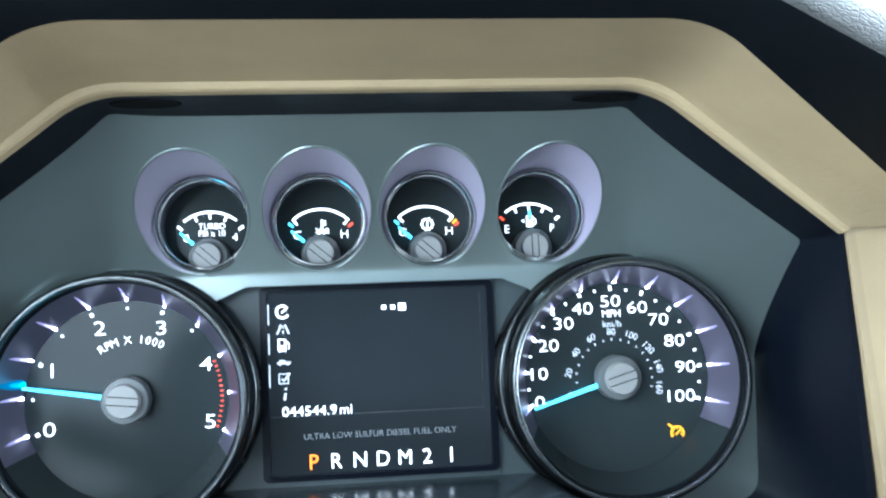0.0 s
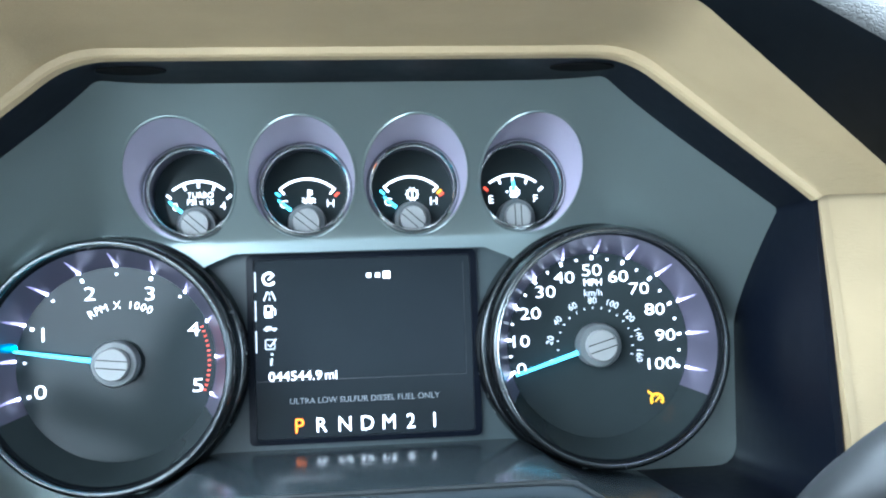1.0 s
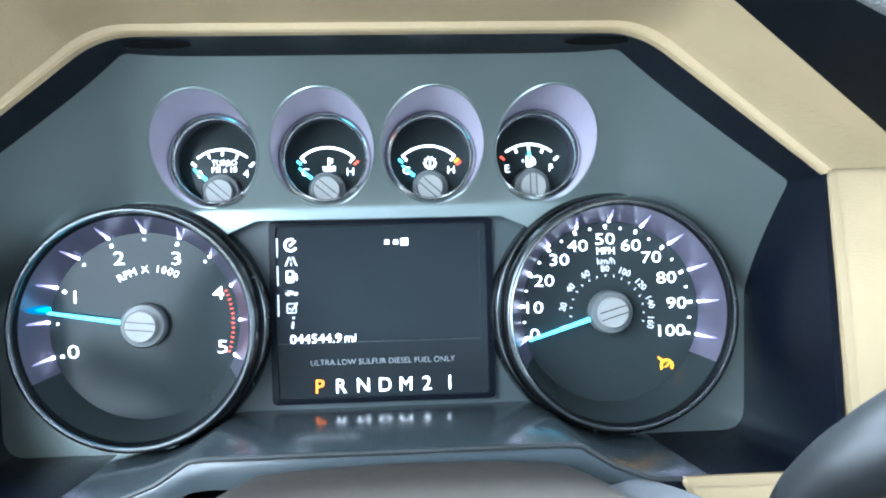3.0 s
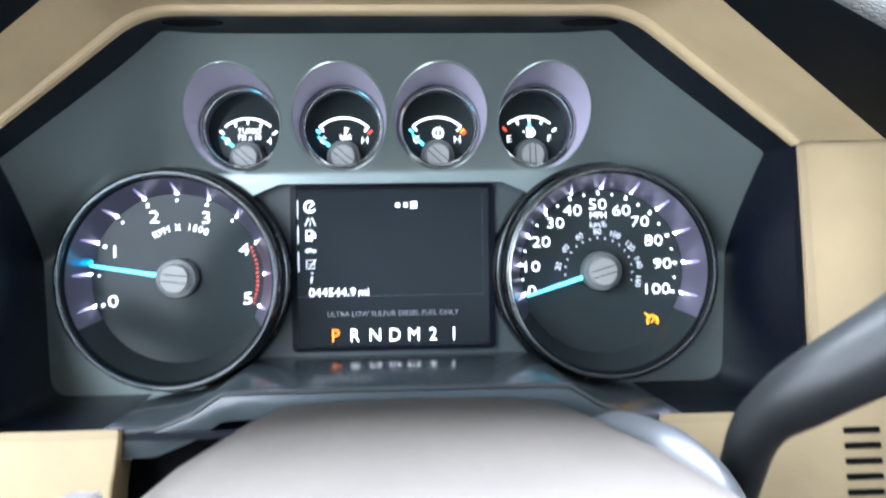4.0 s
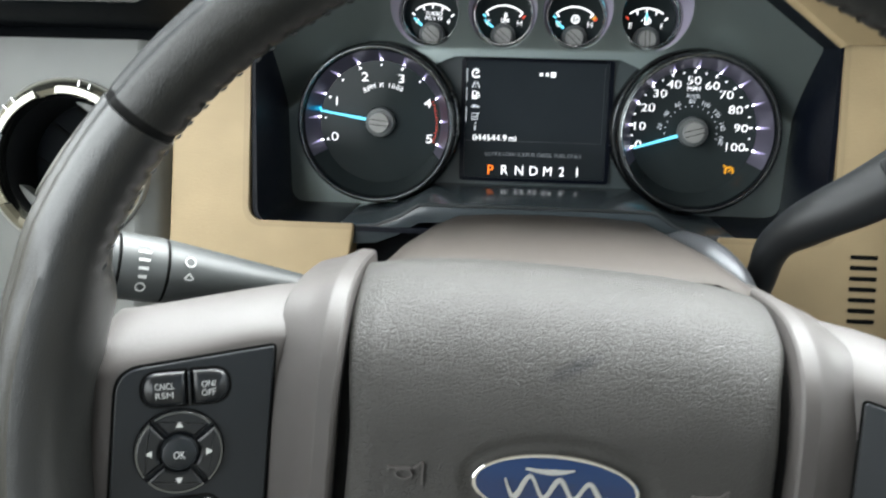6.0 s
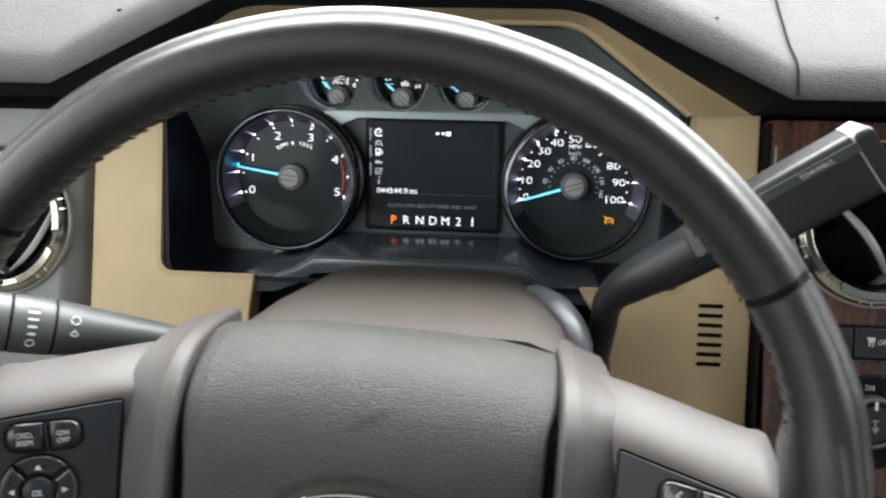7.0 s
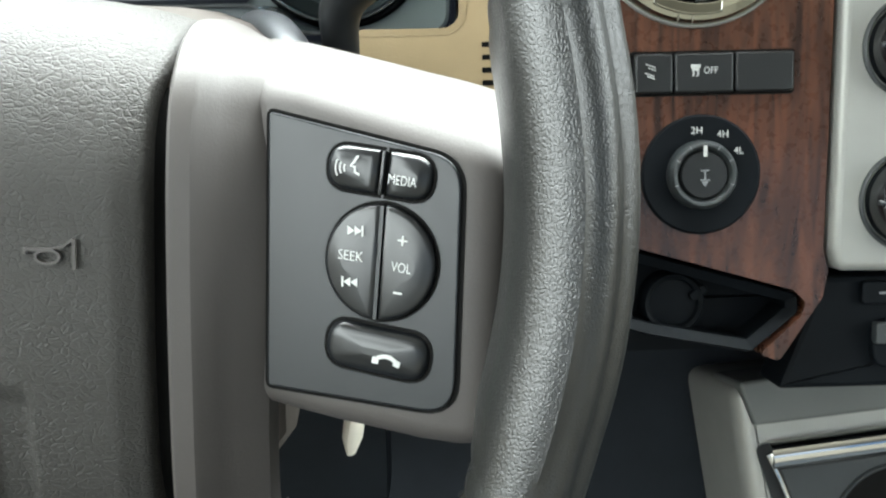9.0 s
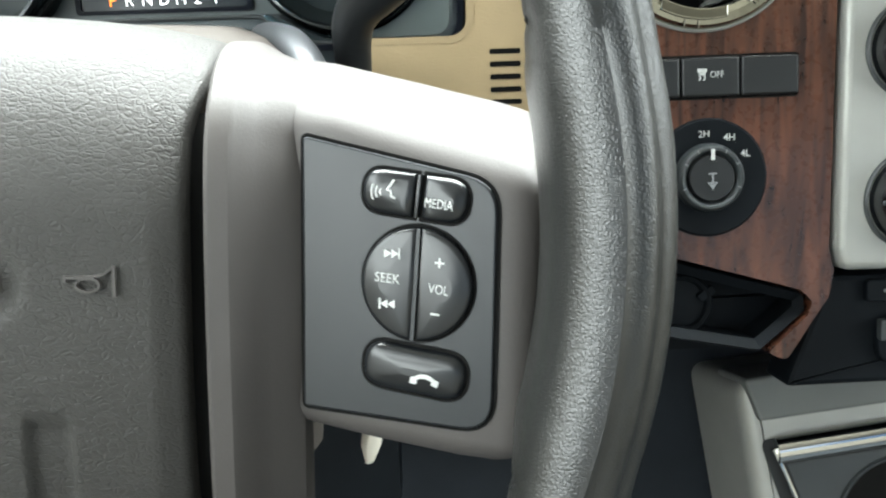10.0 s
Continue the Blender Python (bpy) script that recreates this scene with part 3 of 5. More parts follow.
def ring_arc(cx, profile, a0, a1, n=96):
    """Part of a turned ring between two angles."""
    return loft([[(cx + r * math.cos(radians(a0 + (a1 - a0) * i / n)), r * math.sin(radians(a0 + (a1 - a0) * i / n)), z) for i in range(n + 1)] for r, z in profile], False)


def dial(name, cx, label):
    d = part(name, lathe([(0.0001, 0.0), (0.0425, 0.0)], cx, 0, 96), FACE, cluster, label)
    part("chapter_ring", ring_arc(cx, FOOT, -28, 208), CHAPTER, d, "dark mirrored chapter ring", angle=60)
    part("lower_wall", ring_arc(cx, FOOT, 208, 332), FACE, d, angle=60)
    part("inner_wall", lathe([(0.0492, 0.0188), (0.0502, 0.0200), (0.0501, 0.0228)], cx, 0, 128), DEEP, d)
    part("bezel_ring", lathe([(0.0500, 0.0225), (0.0503, 0.0240), (0.0509, 0.0248), (0.0518, 0.0250), (0.0527, 0.0244), (0.0534, 0.0228), (0.0535, 0.0205)], cx, 0, 128), SMOKE, d, "smoked chrome bezel ring", angle=60)
    part("rim_line", lathe([(0.0504, 0.0248), (0.0507, 0.0254), (0.0511, 0.0253)], cx, 0, 128), GREY_CHROME, d)
    part("outer_wall", lathe([(0.0534, 0.0206), (0.0527, 0.0200), (0.0527, 0.0150), (0.0533, 0.0142), (0.0534, 0.0122), (0.0528, 0.0114), (0.0530, 0.0060), (0.0538, 0.0050)], cx, 0, 128), DARK_CHROME, d, "stepped smoked chrome wall", angle=30)
    part("bezel_foot", lathe([(0.0536, 0.0052), (0.0545, 0.0060), (0.0556, 0.0054), (0.0562, 0.0030), (0.0570, -0.004)], cx, 0, 128), SMOKE, d, angle=60)
    return d


def needle_cap(cx, cy, r, z, rot, parent, foot=0.0006):
    """A two-tiered cap: a dim flange and a paler disc with two grooves."""
    part("cap_base", lathe([(r * 1.18, foot), (r * 1.18, z - 0.0052), (r * 1.10, z - 0.0042), (r * 0.80, z - 0.0040)], cx, cy, 48), CAP_BASE, parent, "dim grey cap flange")
    cap = part("needle_cap", lathe([(r * 0.84, z - 0.006), (r * 0.83, z - 0.0006), (r * 0.78, z), (0.0001, z)], cx, cy, 48), HUB, parent, "grey round needle cap")
    for off in (-0.2, 0.2):
        c, s = math.cos(radians(rot)), math.sin(radians(rot))
        q = 0.75 * r
        o = (cx - s * off * r, cy + c * off * r)
        part("cap_groove", ribbon([(o[0] - c * q, o[1] - s * q), (o[0] + c * q, o[1] + s * q)], r * 0.05, z + 0.0002), LINE, parent)
    return cap


def needle(cx, cy, ang, r0, r1, w0, w1, z, parent):
    c, s = math.cos(radians(ang)), math.sin(radians(ang))
    P = [(r0, -w0), (r1, -w1), (r1, w1), (r0, w0)]
    return part("needle", prism([(cx + x * c - y * s, cy + x * s + y * c) for x, y in P], z - 0.0012, z, 0.0003, 1), LIT_CYAN, parent, "glowing cyan needle", smooth=False)


def tick(cx, cy, ang, r0, r1, w, z, material, parent, z1=None):
    c, s = math.cos(radians(ang)), math.sin(radians(ang))
    z1 = z if z1 is None else z1
    pts = [(r0, -w / 2, z), (r1, -w / 2, z1), (r1, w / 2, z1), (r0, w / 2, z)]
    bm = bmesh.new()
    top = [bm.verts.new((cx + x * c - y * s, cy + x * s + y * c, zz)) for x, y, zz in pts]
    low = [bm.verts.new((v.co.x, v.co.y, v.co.z - 0.0002)) for v in top]
    bm.faces.new(top)
    bm.faces.new(low[::-1])
    for i in range(4):
        j = (i + 1) % 4
        bm.faces.new((top[i], low[i], low[j], top[j]))
    return part("tick", bm, material, parent, smooth=False)


def streak(cx, ang, parent, width=0.0013, lights=None, reach=0.0135):
    """Glowing blades on the chapter ring for a lit slot and its mirrored streak: an oval bright foot, a soft tail and a
    faint wider edge.
    """
    c, s = math.cos(radians(ang)), math.sin(radians(ang))
    core, mid, tail = lights or (LIT_CORE, LIT_MID, LIT_TAIL)
    for material, t0, t1, broad, lift in ((tail, 0.0, 1.0, 2.1, 0.0), (mid, 0.02, 0.62, 1.1, 0.0003), (core, 0.03, 0.25, 0.9, 0.0005)):
        rows = []
        for i in range(8):
            f = i / 7
            t = t0 + (t1 - t0) * f
            z = 0.0007 + reach * t
            r = lerp_table(z, [(q, p) for p, q in FOOT]) - lift
            w = width * broad * (math.sin(math.pi * min(0.5, 0.08 + f * 1.4)) * (1 - f) ** 0.55) / 2 + 0.00008
            bow = 0.0006 * t * t
            rows.append([(cx + (r - d) * c - (y + bow) * s, (r - d) * s + (y + bow) * c, z) for y, d in ((w, -0.0004), (w * 0.6, 0.0002), (-w * 0.6, 0.0002), (-w, -0.0004))])
        part("ring_glow", loft(rows, True, True, True), material, parent, smooth=False)


tach = dial("tachometer", DIALS["tach"], "black tachometer dial reading below one thousand")
tx = DIALS["tach"] + 0.0005
T0, TS = 198.9, -43.5
for k in range(6):
    a = T0 + TS * k
    r = 0.0345
    part("numeral", lettering(str(k), 0.0060, tx + r * math.cos(radians(a)) + (0.0013 if k > 1 else 0), r * math.sin(radians(a)) * 0.97 - (0.0008 if k == 3 else 0), 0.0005, bold=-0.012, squeeze=1.35), LIT, tach)
for k in range(11):
    a = T0 + TS * k / 2
    if k < 8:
        tick(tx, 0, a, 0.0388, 0.0404 if k % 2 == 0 else 0.0398, 0.0014 if k % 2 == 0 else 0.0011, 0.0005, LIT, tach)
    streak(DIALS["tach"], a - 1, tach)
for k in range(14):
    a = 22.5 - k * 3.2
    tick(tx, 0, a, 0.0385, 0.0398, 0.0006, 0.0005, LIT_RED, tach)
for ch, a in zip("RPM X 1000", [121 - 6.3 * i for i in range(10)]):
    if ch != " ":
        part("lettering", lettering(ch, 0.0034, tx + 0.0027 + 0.0262 * math.cos(radians(a + 0.3)), 0.0258 * math.sin(radians(a)), 0.0005, rot=a - 90, bold=-0.012), LIT, tach)
needle(tx, 0.0005, 170.8, 0.010, 0.0425, 0.0010, 0.0006, 0.0060, tach)
needle_cap(tx, 0.0003, 0.0085, 0.0120, -6, tach)
# blue glow on the ring by the needle's tip, added as emissive blades
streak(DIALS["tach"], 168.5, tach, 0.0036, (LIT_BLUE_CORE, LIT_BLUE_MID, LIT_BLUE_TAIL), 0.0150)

speed = dial("speedometer", DIALS["speed"], "black speedometer dial with miles and kilometre scales at rest")
sx = DIALS["speed"] - 0.0015
S0, SS = 196.2, -21.25
NUDGE = [(-1.4, 0), (0.2, -0.2), (1.4, 0), (1.2, -0.6), (-0.8, -1.0), (-0.2, -0.4), (-0.4, -1.3), (-1.6, -0.4), (-2.3, 0), (-1.2, 0.2), (-1.2, -0.4)]
for k in range(11):
    a = S0 + SS * k
    r = 0.0348 if k < 10 else 0.0335
    dx, dy = NUDGE[k]
    part("numeral", lettering(str(k * 10), 0.0054, sx + r * math.cos(radians(a)) + dx * 0.001, r * math.sin(radians(a)) + dy * 0.001, 0.0005, bold=-0.012, squeeze=1.32), LIT, speed)
for k in range(21):
    a = S0 + SS * k / 2
    tick(sx, 0, a, 0.0392, 0.0412 if k % 2 == 0 else 0.0404, 0.0013 if k % 2 == 0 else 0.0010, 0.0005, LIT, speed)
    if k % 2 == 0:
        streak(DIALS["speed"], a, speed)
for k in range(9):
    a = 197 - 26.4 * k
    part("numeral", lettering(str(k * 20), 0.0030, sx + 0.0214 * math.cos(radians(a)), 0.0211 * math.sin(radians(a)) - 0.0007, 0.0005, rot=(a - 90) * 0.9, bold=0.0), LIT_DIM, speed)
for k in range(17):
    a = 197 - 13.2 * k
    tick(sx, -0.0006, a, 0.0171, 0.0181, 0.0005, 0.0005, LIT_DIM, speed)
part("lettering", lettering("MPH", 0.0032, sx, 0.0288, 0.0005, bold=0.0), LIT, speed)
part("lettering", lettering("km/h", 0.0031, sx, 0.0240, 0.0005), LIT_DIM, speed)
needle(sx, 0, 197.5, 0.010, 0.0402, 0.0010, 0.0006, 0.0060, speed)
needle_cap(sx + 0.0004, 0.0, 0.0085, 0.0120, 16, speed)
# amber cruise telltale
ix, iy = 0.1345, -0.0265
bm = ribbon(arc(ix, iy, 0.0029, -35, 215, 20), 0.0008, 0.0005)
ribbon([(ix - 0.0008, iy - 0.0008), (ix + 0.0014, iy + 0.0014)], 0.0007, 0.0005, bm)
ribbon([(ix - 0.0042, iy + 0.0042), (ix - 0.0022, iy + 0.0026)], 0.0010, 0.0005, bm)
for a in (-20, 15, 50, 90, 130, 165, 200):
    c, s = math.cos(radians(a)), math.sin(radians(a))
    ribbon([(ix + 0.0017 * c, iy + 0.0017 * s), (ix + 0.0024 * c, iy + 0.0024 * s)], 0.0006, 0.0005, bm)
part("cruise_telltale", bm, LIT_AMBER, speed, "glowing amber cruise telltale", smooth=False)


# ---- four small gauges in their tubes
def gauge(cx, kind, label):
    hub, deep = 0.0606, -0.0145
    g = part("gauge", lathe([(0.0001, deep), (0.0204, deep)], cx, GV, 64), FACE, cluster, label)
    cu, cv, a, b = hood_shape(cx)
    n = 72
    rr = [[(cx + 0.0211 * math.cos(2 * math.pi * i / n), GV + 0.0211 * math.sin(2 * math.pi * i / n), 0.0042) for i in range(n)]]
    rim = [(cu + a * math.cos(2 * math.pi * i / n), cv + b * math.sin(2 * math.pi * i / n)) for i in range(n)]
    for t in (0.5, 1.0):
        rr.append([(p[0] + (q[0] - p[0]) * t, p[1] + (q[1] - p[1]) * t, p[2] + (mask_height(*q) + 0.0002 - p[2]) * t) for p, q in zip(rr[0], rim)])
    part("tube", loft(rr, True), TUBE, g, "pale lavender tube wall", angle=80)
    part("tube_lip", loft([[(x + 0.0006 * math.cos(k * math.pi / 3) * (x - cu) / a, y + 0.0006 * math.cos(k * math.pi / 3) * (y - cv) / b, mask_height(x, y) + 0.0005 * math.sin(k * math.pi / 3)) for x, y in rim] for k in range(7)], True), MASK, g)
    part("bezel_ring", lathe([(0.0186, 0.0030), (0.0189, 0.0060), (0.0197, 0.0070), (0.0209, 0.0064), (0.0216, 0.0048), (0.0218, 0.0010)], cx, GV, 72), GREY_CHROME, g, "smoked chrome ring")
    part("rim_line", lathe([(0.0193, 0.0066), (0.0197, 0.0074), (0.0201, 0.0071)], cx, GV, 72), CHROME, g)
    part("inner_wall", lathe([(0.0202, deep - 0.0004), (0.0196, deep + 0.009), (0.0187, 0.0034)], cx, GV, 64), CHAPTER, g)
    z = deep + 0.0005
    hub += 0.0024
    spans = {"turbo": (129, 51), "coolant": (132, 46), "gearbox": (132, 46), "fuel": (127, 53)}[kind]
    part("scale_arc", ribbon(arc(cx, hub, 0.0187, *spans, 24), 0.0010, z), LIT, g, smooth=False)
    angs = {"turbo": (112, 90, 66), "coolant": (131.5, 47), "gearbox": (131.5, 47), "fuel": (112, 90, 67)}[kind]
    for t in angs:
        tick(cx, hub, t, 0.0156, 0.0189, 0.0010, z, LIT, g)
    ends = {"turbo": ((139, LIT), (39, LIT)), "coolant": ((139, LIT_CYAN), (39, LIT_RED)), "gearbox": ((139, LIT_CYAN), (40, LIT_AMBER), (35, LIT_RED)), "fuel": ((137, LIT_RED), (41, LIT))}[kind]
    for t, mm in ends:
        tick(cx, hub, t, 0.0164, 0.0191, 0.0012, z, mm, g)
    letters = {"turbo": "04", "coolant": "CH", "gearbox": "CH", "fuel": "EF"}[kind]
    part("numeral", lettering(letters[0], 0.0037, cx - 0.0106, hub + 0.0070, z, bold=-0.012, squeeze=1.1), LIT, g)
    part("numeral", lettering(letters[1], 0.0037, cx + 0.0109, hub + 0.0070, z, bold=-0.012, squeeze=1.1), LIT, g)
    ic, iv = cx + 0.0008, hub + 0.0104
    if kind == "turbo":
        part("lettering", lettering("TURBO", 0.0027, ic, iv + 0.0018, z, bold=0.0, width=0.0118), LIT, g)
        part("lettering", lettering("PSI x 10", 0.0027, ic, iv - 0.0014, z, bold=0.0, width=0.0118), LIT, g)
    elif kind == "coolant":
        b2 = bars([(ic, iv + 0.0012, 0.0009, 0.0042, 0), (ic + 0.001, iv + 0.0026, 0.0016, 0.0006, 0), (ic + 0.001, iv + 0.0012, 0.0016, 0.0006, 0)], z)
        for dv in (-0.0012, -0.0026):
            ribbon([(ic - 0.003 + 0.0006 * i, iv + dv + 0.0004 * (-1) ** (i // 2)) for i in range(11)], 0.0005, z, b2)
        part("symbol", b2, LIT, g, smooth=False)
    elif kind == "gearbox":
        b2 = ribbon(arc(ic, iv, 0.0023, 0, 360, 24), 0.0006, z)
        for i in range(10):
            c, s = math.cos(i * math.pi / 5), math.sin(i * math.pi / 5)
            ribbon([(ic + 0.0023 * c, iv + 0.0023 * s), (ic + 0.0032 * c, iv + 0.0032 * s)], 0.0007, z, b2)
        bars([(ic, iv, 0.0007, 0.0030, 0)], z, b2)
        part("symbol", b2, LIT, g, smooth=False)
    else:
        b2 = ribbon([(ic - 0.0018, iv - 0.0024), (ic - 0.0018, iv + 0.0024), (ic + 0.0008, iv + 0.0024), (ic + 0.0008, iv - 0.0024), (ic - 0.0018, iv - 0.0024)], 0.0007, z)
        bars([(ic - 0.0005, iv + 0.0004, 0.0020, 0.0006, 0), (ic - 0.0005, iv - 0.0014, 0.0020, 0.0018, 0)], z, b2)
        ribbon([(ic + 0.0010, iv + 0.0016), (ic + 0.0022, iv + 0.0008), (ic + 0.0022, iv - 0.0014), (ic + 0.0012, iv - 0.0016)], 0.0005, z, b2)
        flat([(ic - 0.0044, iv + 0.0002), (ic - 0.0032, iv - 0.0006), (ic - 0.0032, iv + 0.0010)], z, b2)
        part("symbol", b2, LIT, g, smooth=False)
    hub -= 0.0024
    ang = {"turbo": 138, "coolant": 140, "gearbox": 138, "fuel": 91}[kind]
    needle(cx, hub, ang, 0.0095 if kind != "fuel" else 0.013, 0.0172 if kind != "fuel" else 0.0180, 0.0008, 0.0005, deep + 0.0045, g)
    needle_cap(cx, hub, 0.0074, deep + 0.0125, ang, g, deep)
    return g


gauge(GAUGES[0], "turbo", "small lit turbo boost gauge")
gauge(GAUGES[1], "coolant", "small lit coolant temperature gauge reading cold")
gauge(GAUGES[2], "gearbox", "small lit transmission temperature gauge reading cold")
gauge(GAUGES[3], "fuel", "small lit fuel gauge at half")

# ---- centre panel and display
centre = part("centre_panel", prism([(-0.078, -0.046), (0.080, -0.046), (0.084, 0.050), (-0.082, 0.050)], -0.014, -0.0065), CENTRE, cluster, "dark centre panel between the dials")
frame_in = rounded([(-0.0485, -0.0368), (0.0500, -0.0368), (0.0500, 0.0438), (-0.0485, 0.0438)], 0.002, 4)
frame_out = rounded([(-0.0515, -0.0392), (0.0530, -0.0392), (0.0530, 0.0462), (-0.0515, 0.0462)], 0.003, 4)
part("display_frame", loft([[(x, y, -0.0066) for x, y in frame_out], [(x, y, -0.0035) for x, y in frame_out], [(x, y, -0.0032) for x, y in frame_in], [(x, y, -0.0052) for x, y in frame_in]], True), GLOSS, centre)
part("display_glass", prism(frame_in, -0.0062, -0.0050), SCREEN, centre, "black display glass")
part("display_border", ribbon([(-0.0485, -0.0110), (0.0470, -0.0110), (0.0470, 0.0405)], 0.0004, -0.0047), SLATE, centre, smooth=False)
part("lit_bar", bars([(-0.0478, 0.034, 0.0006, 0.009, 0), (-0.0478, 0.021, 0.0006, 0.009, 0), (-0.0478, 0.007, 0.0006, 0.010, 0)], -0.0046), LIT_DIM, centre, smooth=False)
DZ = -0.0044
for k, dx in enumerate((0.0034, 0.0075, 0.0116)):
    e = 0.0020 if k < 2 else 0.0033
    part("page_dot", bars([(dx, 0.0355, e, e, 0)], DZ), LIT, centre, smooth=False)
part("lettering", lettering("044544.9", 0.0042, -0.0308, -0.0088, DZ, bold=0.0, width=0.0238), LIT, centre)
part("lettering", lettering("mi", 0.0042, -0.0148, -0.0089, DZ, bold=0.0, width=0.0052), LIT, centre)
part("lettering", lettering("ULTRA LOW SULFUR DIESEL FUEL ONLY", 0.0026, 0.0003, -0.0201, DZ, width=0.0676), LIT_GREY, centre)
for ch, x in zip("PRNDM21", (-0.0294, -0.0195, -0.0092, 0.0010, 0.0107, 0.0206, 0.0314)):
    part("gear_letter", lettering(ch, 0.0066, x, -0.0312, DZ, bold=-0.002, squeeze=0.95), LIT_ORANGE if ch == "P" else LIT, centre, "glowing orange park letter" if ch == "P" else "")
# column of small menu symbols
mx = -0.0415
b2 = ribbon(arc(mx, 0.0352, 0.0027, 60, 330, 18), 0.0010, DZ)
ribbon([(mx - 0.0004, 0.0347), (mx + 0.0022, 0.0372)], 0.0008, DZ, b2)
part("menu_symbol", b2, LIT, centre, smooth=False)
b2 = ribbon([(mx - 0.0026, 0.0254), (mx - 0.0008, 0.0296)], 0.0008, DZ)
ribbon([(mx + 0.0026, 0.0254), (mx + 0.0008, 0.0296)], 0.0008, DZ, b2)
bars([(mx, 0.0262, 0.0006, 0.0014, 0), (mx, 0.0284, 0.0005, 0.0012, 0)], DZ, b2)
part("menu_symbol", b2, LIT_DIM, centre, smooth=False)
b2 = ribbon([(mx - 0.0020, 0.0180), (mx - 0.0020, 0.0230), (mx + 0.0008, 0.0230), (mx + 0.0008, 0.0180), (mx - 0.0020, 0.0180)], 0.0008, DZ)
ribbon([(mx + 0.0010, 0.0222), (mx + 0.0024, 0.0212), (mx + 0.0024, 0.0188)], 0.0006, DZ, b2)
bars([(mx - 0.0006, 0.0195, 0.0020, 0.0016, 0)], DZ, b2)
part("menu_symbol", b2, LIT, centre, smooth=False)
part("menu_symbol", bars([(mx, 0.0126, 0.0058, 0.0010, 0), (mx - 0.0006, 0.0134, 0.0026, 0.0010, 0), (mx - 0.0016, 0.0120, 0.0010, 0.0010, 0), (mx + 0.0018, 0.0120, 0.0010, 0.0010, 0)], DZ), LIT_DIM, centre, smooth=False)
b2 = ribbon([(mx - 0.0022, 0.0036), (mx - 0.0022, 0.0078), (mx + 0.0018, 0.0078), (mx + 0.0018, 0.0036), (mx - 0.0022, 0.0036)], 0.0006, DZ)
ribbon([(mx - 0.0012, 0.0058), (mx - 0.0002, 0.0046), (mx + 0.0026, 0.0082)], 0.0008, DZ, b2)
part("menu_symbol", b2, LIT_DIM, centre, smooth=False)
part("menu_symbol", bars([(mx + 0.0002, -0.0022, 0.0010, 0.0032, -8), (mx + 0.0006, 0.0012, 0.0010, 0.0010, 0)], DZ), LIT_DIM, centre, smooth=False)


# ---------------------------------------------------------------- steering wheel
wheel = thing("steering_wheel", WHEEL, "leather-wrapped four-spoke steering wheel with taupe airbag cover and control panels", "steering wheel")
RC, RR = Vector((0.0016, 0.0088, 0.0236)), 0.1840


def flare(a):
    d = abs((a + 180) % 360 - 180)
    d = min(d, 180 - d)
    return 0.16 * (1 - smoothstep(13.5, 22, d))


def rim_ring(a, ra, rb, n=48):
    c, s = math.cos(radians(a)), math.sin(radians(a))
    flared = flare(a) / 0.16
    out = []
    for k in range(n):
        t = 2 * math.pi * k / n
        # the leather flares towards the spoke on its inner side
        # a shallow furrow runs along the outer front of the leather
        e = (math.degrees(t) - 46) / 13
        dent = 1 - (0.105 + 0.3 * flare(a)) * math.exp(-e * e)
        if math.cos(t) > 0:
            dent *= 1 - 0.7 * flare(a)
        # each stitch pulls the edge in on the inner side
        e = (math.degrees(t) - 184) / 26
        off = ((a + 1.2) % 2.4 - 1.2) / 0.42
        pinch = 0.0010 * (1 - flared) * math.exp(-e * e) * math.exp(-off * off)
        # beside a spoke the leather runs down to it in a broad skirt
        e = (math.degrees(t) - 207) / 38
        skirt = flared * math.exp(-e * e)
        drop = 0.0145 * skirt
        r = RR + pinch + ra * dent * math.cos(t) * (1 + (flare(a) if math.cos(t) < 0 else 0))
        out.append((RC.x + r * c, RC.y + r * s, RC.z + rb * dent * math.sin(t) - drop))
    return out


def rim_span(a0, a1, size, step=0.4):
    n = max(2, int(abs(a1 - a0) / step))
    rings = []
    for i in range(n + 1):
        a = a0 + (a1 - a0) * i / n
        rings.append(rim_ring(a, *size(a)))
    return loft(rings, True, True, True)


def plain_size(a):
    return 0.0130, 0.0140


def grip_size(a):
    d = abs((a + 180) % 360 - 180)
    d = min(d, 180 - d)
    k = 1 - smoothstep(8, 36, d)
    return 0.0130 + 0.0018 * k, 0.0146 + 0.001 * k


RIM = pose(0, 0, 0, 0, -1.0, 0)
part("upper_rim", rim_span(36, 144, plain_size), LEATHER_TOP, wheel, "smooth black leather upper rim", m=RIM)
part("grip", rim_span(-38, 35, grip_size), LEATHER, wheel, "black pebbled leather grip", m=RIM)
part("grip", rim_span(145, 218, grip_size), LEATHER, wheel, "black pebbled leather grip", m=RIM)
part("lower_rim", rim_span(219, 321, plain_size), LEATHER_TOP, wheel, "smooth black leather lower rim", m=RIM)
for a in (35.5, 144.5, -38.5, 218.5):
    part("rim_seam", loft([rim_ring(a - 0.5, 0.0125, 0.0135), rim_ring(a + 0.5, 0.0125, 0.0135)], True, True, True), LINE, wheel, m=RIM)
